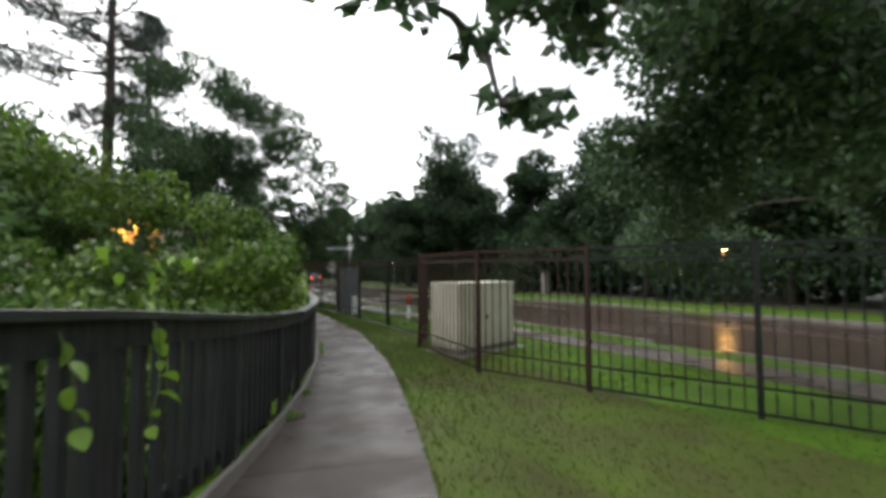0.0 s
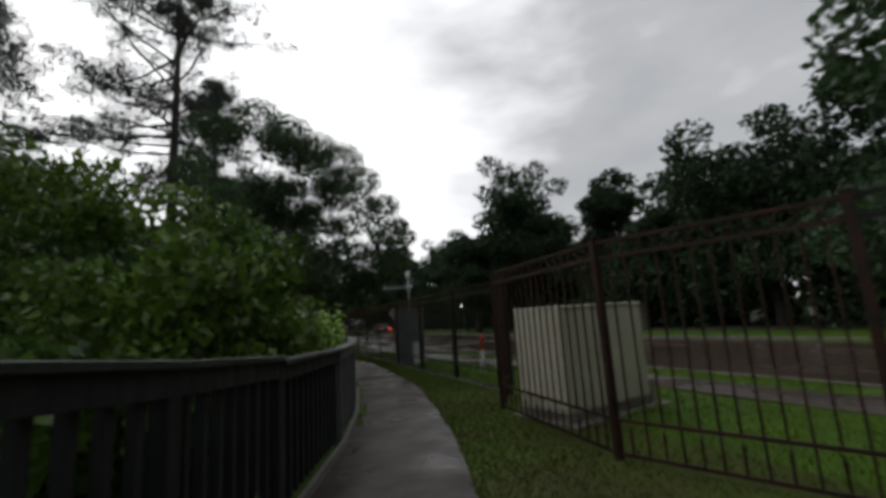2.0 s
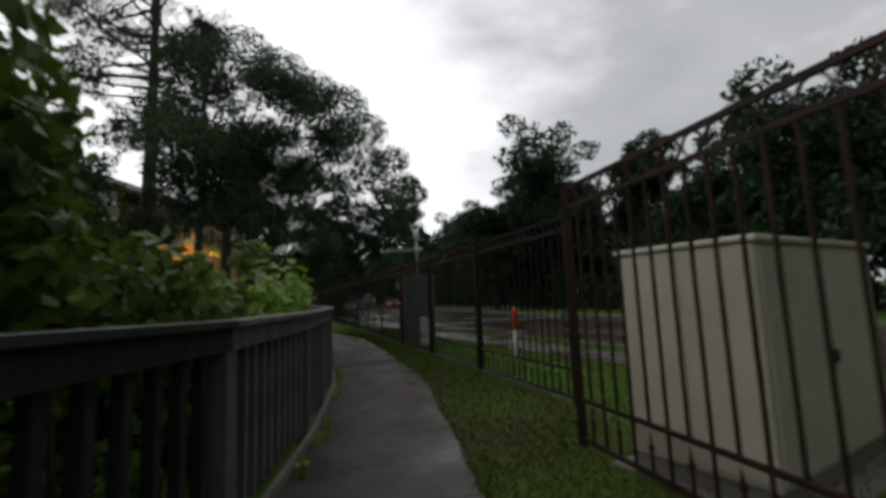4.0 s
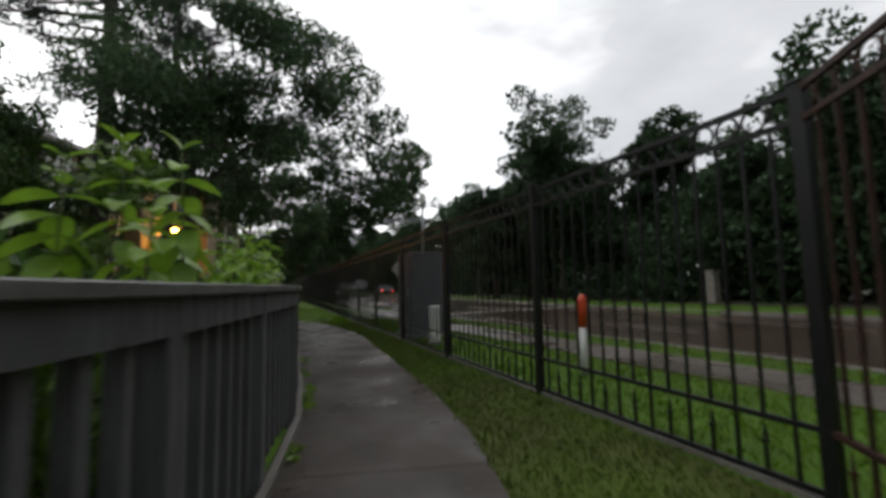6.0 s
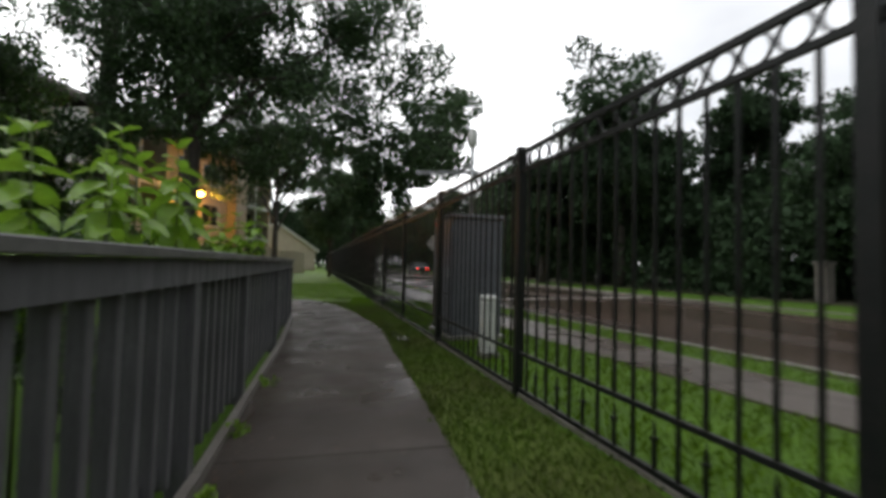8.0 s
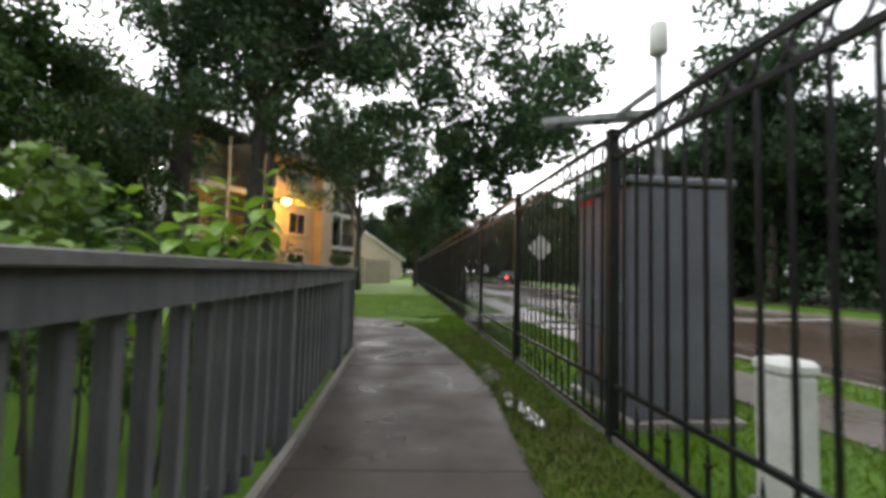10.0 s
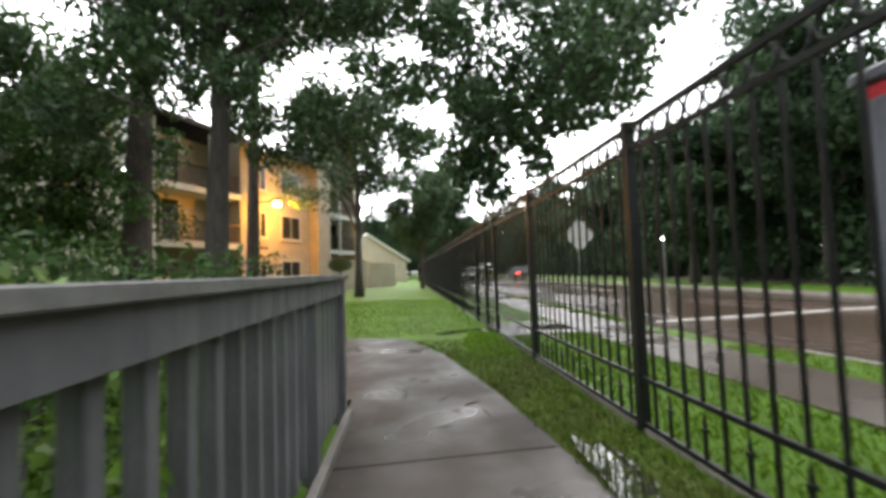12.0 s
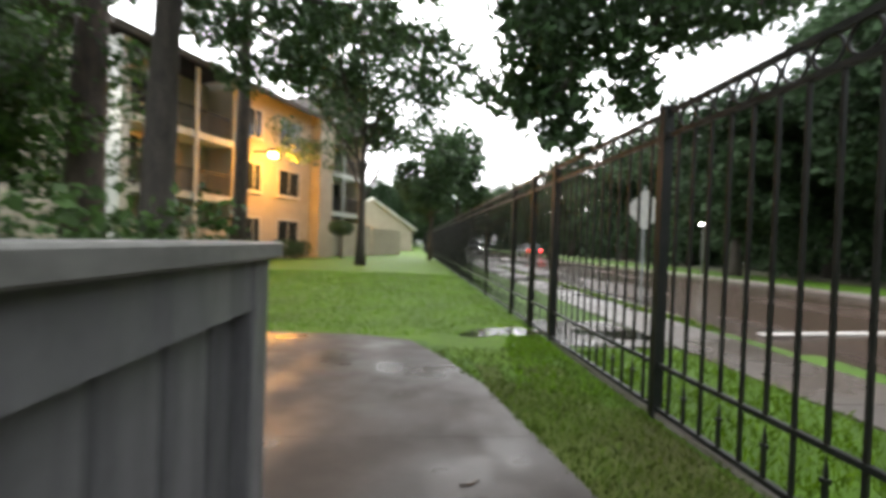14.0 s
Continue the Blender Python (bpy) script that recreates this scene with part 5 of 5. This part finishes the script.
def sapling(x, y, z_top, seed, pairs=6, size=1.0, leaf=None, label="young lime green sapling with broad leaves behind the railing"):
    r = random.Random(seed)
    z0 = float(ground_z(x, y))
    thing = tagged(empty("sapling", pose(x, y, z0)), label, "plant", group="saplings behind the railing")
    h = z_top - z0
    bx, by = r.uniform(-0.06, 0.06), r.uniform(-0.06, 0.06)
    stem = lambda t: Vector((bx * t * t, by * t * t, h * t))
    part("stem", Geo().tube([stem(t) for t in (0, 0.3, 0.6, 0.85, 1)], [0.011, 0.009, 0.007, 0.005, 0.003], 6).mesh("stem", STEM, True), thing)
    for i in range(pairs):
        t = 1 - 0.42 * (i / pairs) ** 1.0
        for k in range(2):
            a = math.degrees(i * math.pi / 2 + k * math.pi) + r.uniform(-25, 25)
            s = size * (0.45 + 0.55 * min(1, (i + 0.6) / 3)) * r.uniform(0.8, 1.15)
            p = stem(t)
            m = pose(p.x, p.y, p.z, 0, 0, a) @ pose(0, 0, 0, r.uniform(-20, 20), (-45 if i == 0 else -12) + 9 * i + r.uniform(-12, 12), 0) @ Matrix.Diagonal((s, s, s, 1))
            part("leaf", leaf or LEAF_BIG, thing, m=m)
    return thing


for i, (x, y, top, pairs, size) in enumerate((
        (2.62, 9.75, 1.74, 8, 1.15), (2.48, 9.5, 1.5, 6, 1.0), (2.45, 10.2, 1.62, 7, 1.1), (2.35, 9.95, 1.78, 7, 1.1), (2.20, 9.6, 1.62, 8, 1.1), (2.75, 11.2, 1.48, 6, 1.0),
        (2.6, 12.7, 1.62, 7, 1.1), (2.93, 13.5, 1.80, 9, 1.2), (2.80, 13.2, 1.62, 7, 1.1), (2.70, 13.8, 1.72, 8, 1.2), (2.45, 13.5, 1.6, 7, 1.1), (2.55, 14.3, 1.45, 6, 1.0),
        (3.10, 16.3, 1.72, 8, 1.1), (2.92, 16.6, 1.55, 8, 1.15), (2.82, 16.2, 1.62, 8, 1.2), (2.62, 16.5, 1.62, 8, 1.2), (2.72, 15.9, 1.48, 7, 1.15),
        (2.75, 13.0, 1.70, 8, 1.1), (2.60, 13.4, 1.85, 9, 1.2), (2.85, 13.9, 1.60, 8, 1.1), (2.40, 13.0, 1.70, 8, 1.15), (2.65, 14.1, 1.62, 8, 1.1), (2.30, 13.9, 1.78, 8, 1.2), (2.1, 13.3, 1.75, 8, 1.2), (2.9, 12.6, 1.45, 6, 1.0), (2.6, 15.6, 1.45, 6, 1.0), (2.2, 11.8, 1.5, 6, 1.1))):
    sapling(x, y, top, i + 1, pairs + 2, size * 0.85)


def vine_strand(points, seed, label="thin vine strand with yellow-green heart leaves on the railing"):
    r = random.Random(seed)
    thing = tagged(empty("vine", pose(*points[0])), label, "vine", group="vines on the railing")
    o = Vector(points[0])
    pts = [Vector(p) - o for p in points]
    part("stem", Geo().tube(pts, [0.004] * len(pts), 5).mesh("stem", STEM, True), thing)
    for i in range(len(pts) - 1):
        for t in (0.2, 0.55, 0.85):
            p = pts[i].lerp(pts[i + 1], t)
            s = r.uniform(0.55, 1.25)
            part("leaf", LEAF_HEART, thing, m=pose(p.x, p.y, p.z, r.uniform(-30, 30), r.uniform(10, 75), r.uniform(0, 360)) @ Matrix.Diagonal((s, s, s, 1)))
    return thing


vine_strand([(-0.02, 1.80, 1.67), (-0.06, 1.67, 1.77), (0.02, 1.85, 1.84), (0.14, 2.15, 1.81)], 31)
vine_strand([(-0.08, 1.70, 1.65), (-0.01, 1.65, 1.47), (0.00, 1.65, 1.25), (-0.04, 1.55, 1.05)], 32)
vine_strand([(-0.30, 1.20, 1.65), (-0.23, 1.17, 1.42), (-0.22, 1.21, 1.19)], 33)
vine_strand([(-0.20, 2.15, 1.72), (-0.28, 2.00, 1.85), (-0.20, 1.75, 1.89)], 36)
vine_strand([(0.83, 3.85, 0.22), (0.87, 3.80, 0.40), (0.91, 3.75, 0.52)], 34)
vine_strand([(1.24, 4.95, 0.13), (1.30, 4.90, 0.28), (1.34, 5.00, 0.42)], 35)
for i, yy in enumerate((13.0, 13.55, 16.3, 16.75, 17.5, 17.95)):
    ex = float(line_x(RAIL, yy)) - 0.09
    vine_strand([(ex, yy, 0.1), (ex + 0.01, yy + 0.04, 0.38), (ex - 0.01, yy + 0.02, 0.64), (ex, yy + 0.05, 0.86)], 50 + i)

# weeds at the foot of the railing
rng = np.random.default_rng(61)
foot = []
for yy in (4.2, 5.2, 8.3, 8.9, 9.4, 10.6, 11.8, 12.1, 12.5, 13.2, 14.4):
    ex = float(line_x(RAIL, yy)) + 0.12
    foot += [(ex + rng.uniform(-0.02, 0.08), yy + rng.uniform(-0.1, 0.1), ramp(yy) + 0.04, rng.uniform(0.04, 0.08)) for _ in range(2)]
rr = np.random.default_rng(62)
p = clump_points([f[:3] for f in foot], [f[3] for f in foot], [22] * len(foot), rr, 0.7)
tagged(new("path_weeds", quads_mesh("path_weeds", leaf_quads(p, 0.045, rr, aspect=0.6), LEAF_LIME)), "small yellow-green weeds at the foot of the railing", "weeds", kind="stuff")

# fallen twigs and leaves on the path
rng = np.random.default_rng(63)
pts = []
for k in range(70):
    yy = rng.uniform(4, 22)
    a, b = float(line_x(RAIL, yy)) + 0.15, float(line_x(EDGE, yy)) - 0.05
    pts.append((rng.uniform(a, b), yy, ramp(yy) + 0.024))
for k in range(420):
    yy = rng.uniform(4, 15.5)
    pts.append((float(line_x(RAIL, yy)) + 0.12 + abs(rng.normal()) * 0.10, yy, ramp(yy) + 0.022))
q = leaf_quads(np.array(pts), 0.05, rng, droop=0)
q[:, :, 2] = np.array(pts)[:, None, 2] + (q[:, :, 2] - np.array(pts)[:, None, 2]) * 0.12
tagged(new("fallen_leaves", quads_mesh("fallen_leaves", q, DEADLEAF)), "scattered wet brown leaves on the path", "leaves", kind="stuff")
for i, (x, y, a, l) in enumerate(((4.35, 19.2, 0.6, 0.16), (4.3, 19.0, 2.1, 0.13), (4.15, 19.35, 1.0, 0.20), (4.5, 18.9, 1.8, 0.14), (4.1, 18.75, 0.2, 0.12), (4.02, 20.0, 0.4, 0.1))):
    d = Vector((math.cos(a), math.sin(a), 0))
    s = Vector((x, y, 0.022))
    e = s + d * l
    m = (s + e) / 2 + Vector((d.y, -d.x, 0)) * 0.015
    tagged(new("twig", Geo().tube([s, m, e], [0.005, 0.005, 0.003], 5).mesh("twig", DEADLEAF)), "small wet dark twig lying on the path", "twig", group="twigs on the path")

# ---- grass blades ----
rng = np.random.default_rng(71)


def blades(n, x_of, y0, y1, h):
    yy = rng.uniform(y0, y1, n)
    a, b = x_of(yy)
    xx = a + (b - a) * rng.uniform(0, 1, n)
    zz = ground_z(xx, yy)
    ang = rng.uniform(0, 2 * np.pi, n)
    hh = h * rng.uniform(0.5, 1.2, n)
    w = 0.004 + 0.004 * rng.uniform(0, 1, n)
    lean = rng.normal(size=(n, 2)) * 0.45 * hh[:, None]
    base = np.stack([xx, yy, zz - 0.01], 1)
    sd = np.stack([np.cos(ang), np.sin(ang), 0 * ang], 1) * w[:, None]
    tip = base + np.stack([lean[:, 0], lean[:, 1], hh], 1)
    midp = base * 0.45 + tip * 0.55 + np.stack([0 * xx, 0 * xx, 0.15 * hh], 1)
    return np.stack([base - sd, base + sd, midp + sd * 0.6, tip], 1)


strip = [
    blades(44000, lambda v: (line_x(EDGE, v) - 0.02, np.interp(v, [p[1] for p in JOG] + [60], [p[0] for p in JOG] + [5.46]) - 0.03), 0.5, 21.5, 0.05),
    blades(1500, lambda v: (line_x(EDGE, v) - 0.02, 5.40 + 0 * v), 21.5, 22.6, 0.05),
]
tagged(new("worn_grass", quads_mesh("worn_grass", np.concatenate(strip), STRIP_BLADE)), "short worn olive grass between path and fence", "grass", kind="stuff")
grass = [
    blades(26000, lambda v: (np.interp(v, [p[1] for p in JOG] + [60], [p[0] for p in JOG] + [5.46]) + 0.05, walk_x(v) - 0.02), 3.0, 22.6, 0.07),
    blades(9000, lambda v: (walk_x(v) + 1.07, kerb_x(v) - 0.02), 5.6, 21.0, 0.06),
    blades(9000, lambda v: (walk_x(v) + 1.07, kerb_x(v) - 0.02), 23.8, 40.0, 0.07),
    ]
tagged(new("grass", quads_mesh("grass", np.concatenate(grass), BLADE)), "short wet green grass blades", "grass", kind="stuff")
lawn = [blades(40000, lambda v: (-3.0 + 0 * v, 5.4 + 0 * v), 23.2, 33.0, 0.05), blades(1500, lambda v: (line_x(EDGE, v) + 0.05 + 0.55 * np.clip(v - 21, 0, 2), 5.4 + 0 * v), 21.2, 23.2, 0.05),
        blades(700, lambda v: (line_x(EDGE, v) + 0.05 + 0.55 * np.clip(v - 21, 0, 2), 5.4 + 0 * v), 22.3, 23.2, 0.05)]
tagged(new("lawn_grass", quads_mesh("lawn_grass", np.concatenate(lawn), LAWN_BLADE)), "bright green wet lawn grass before the apartments", "grass", kind="stuff")
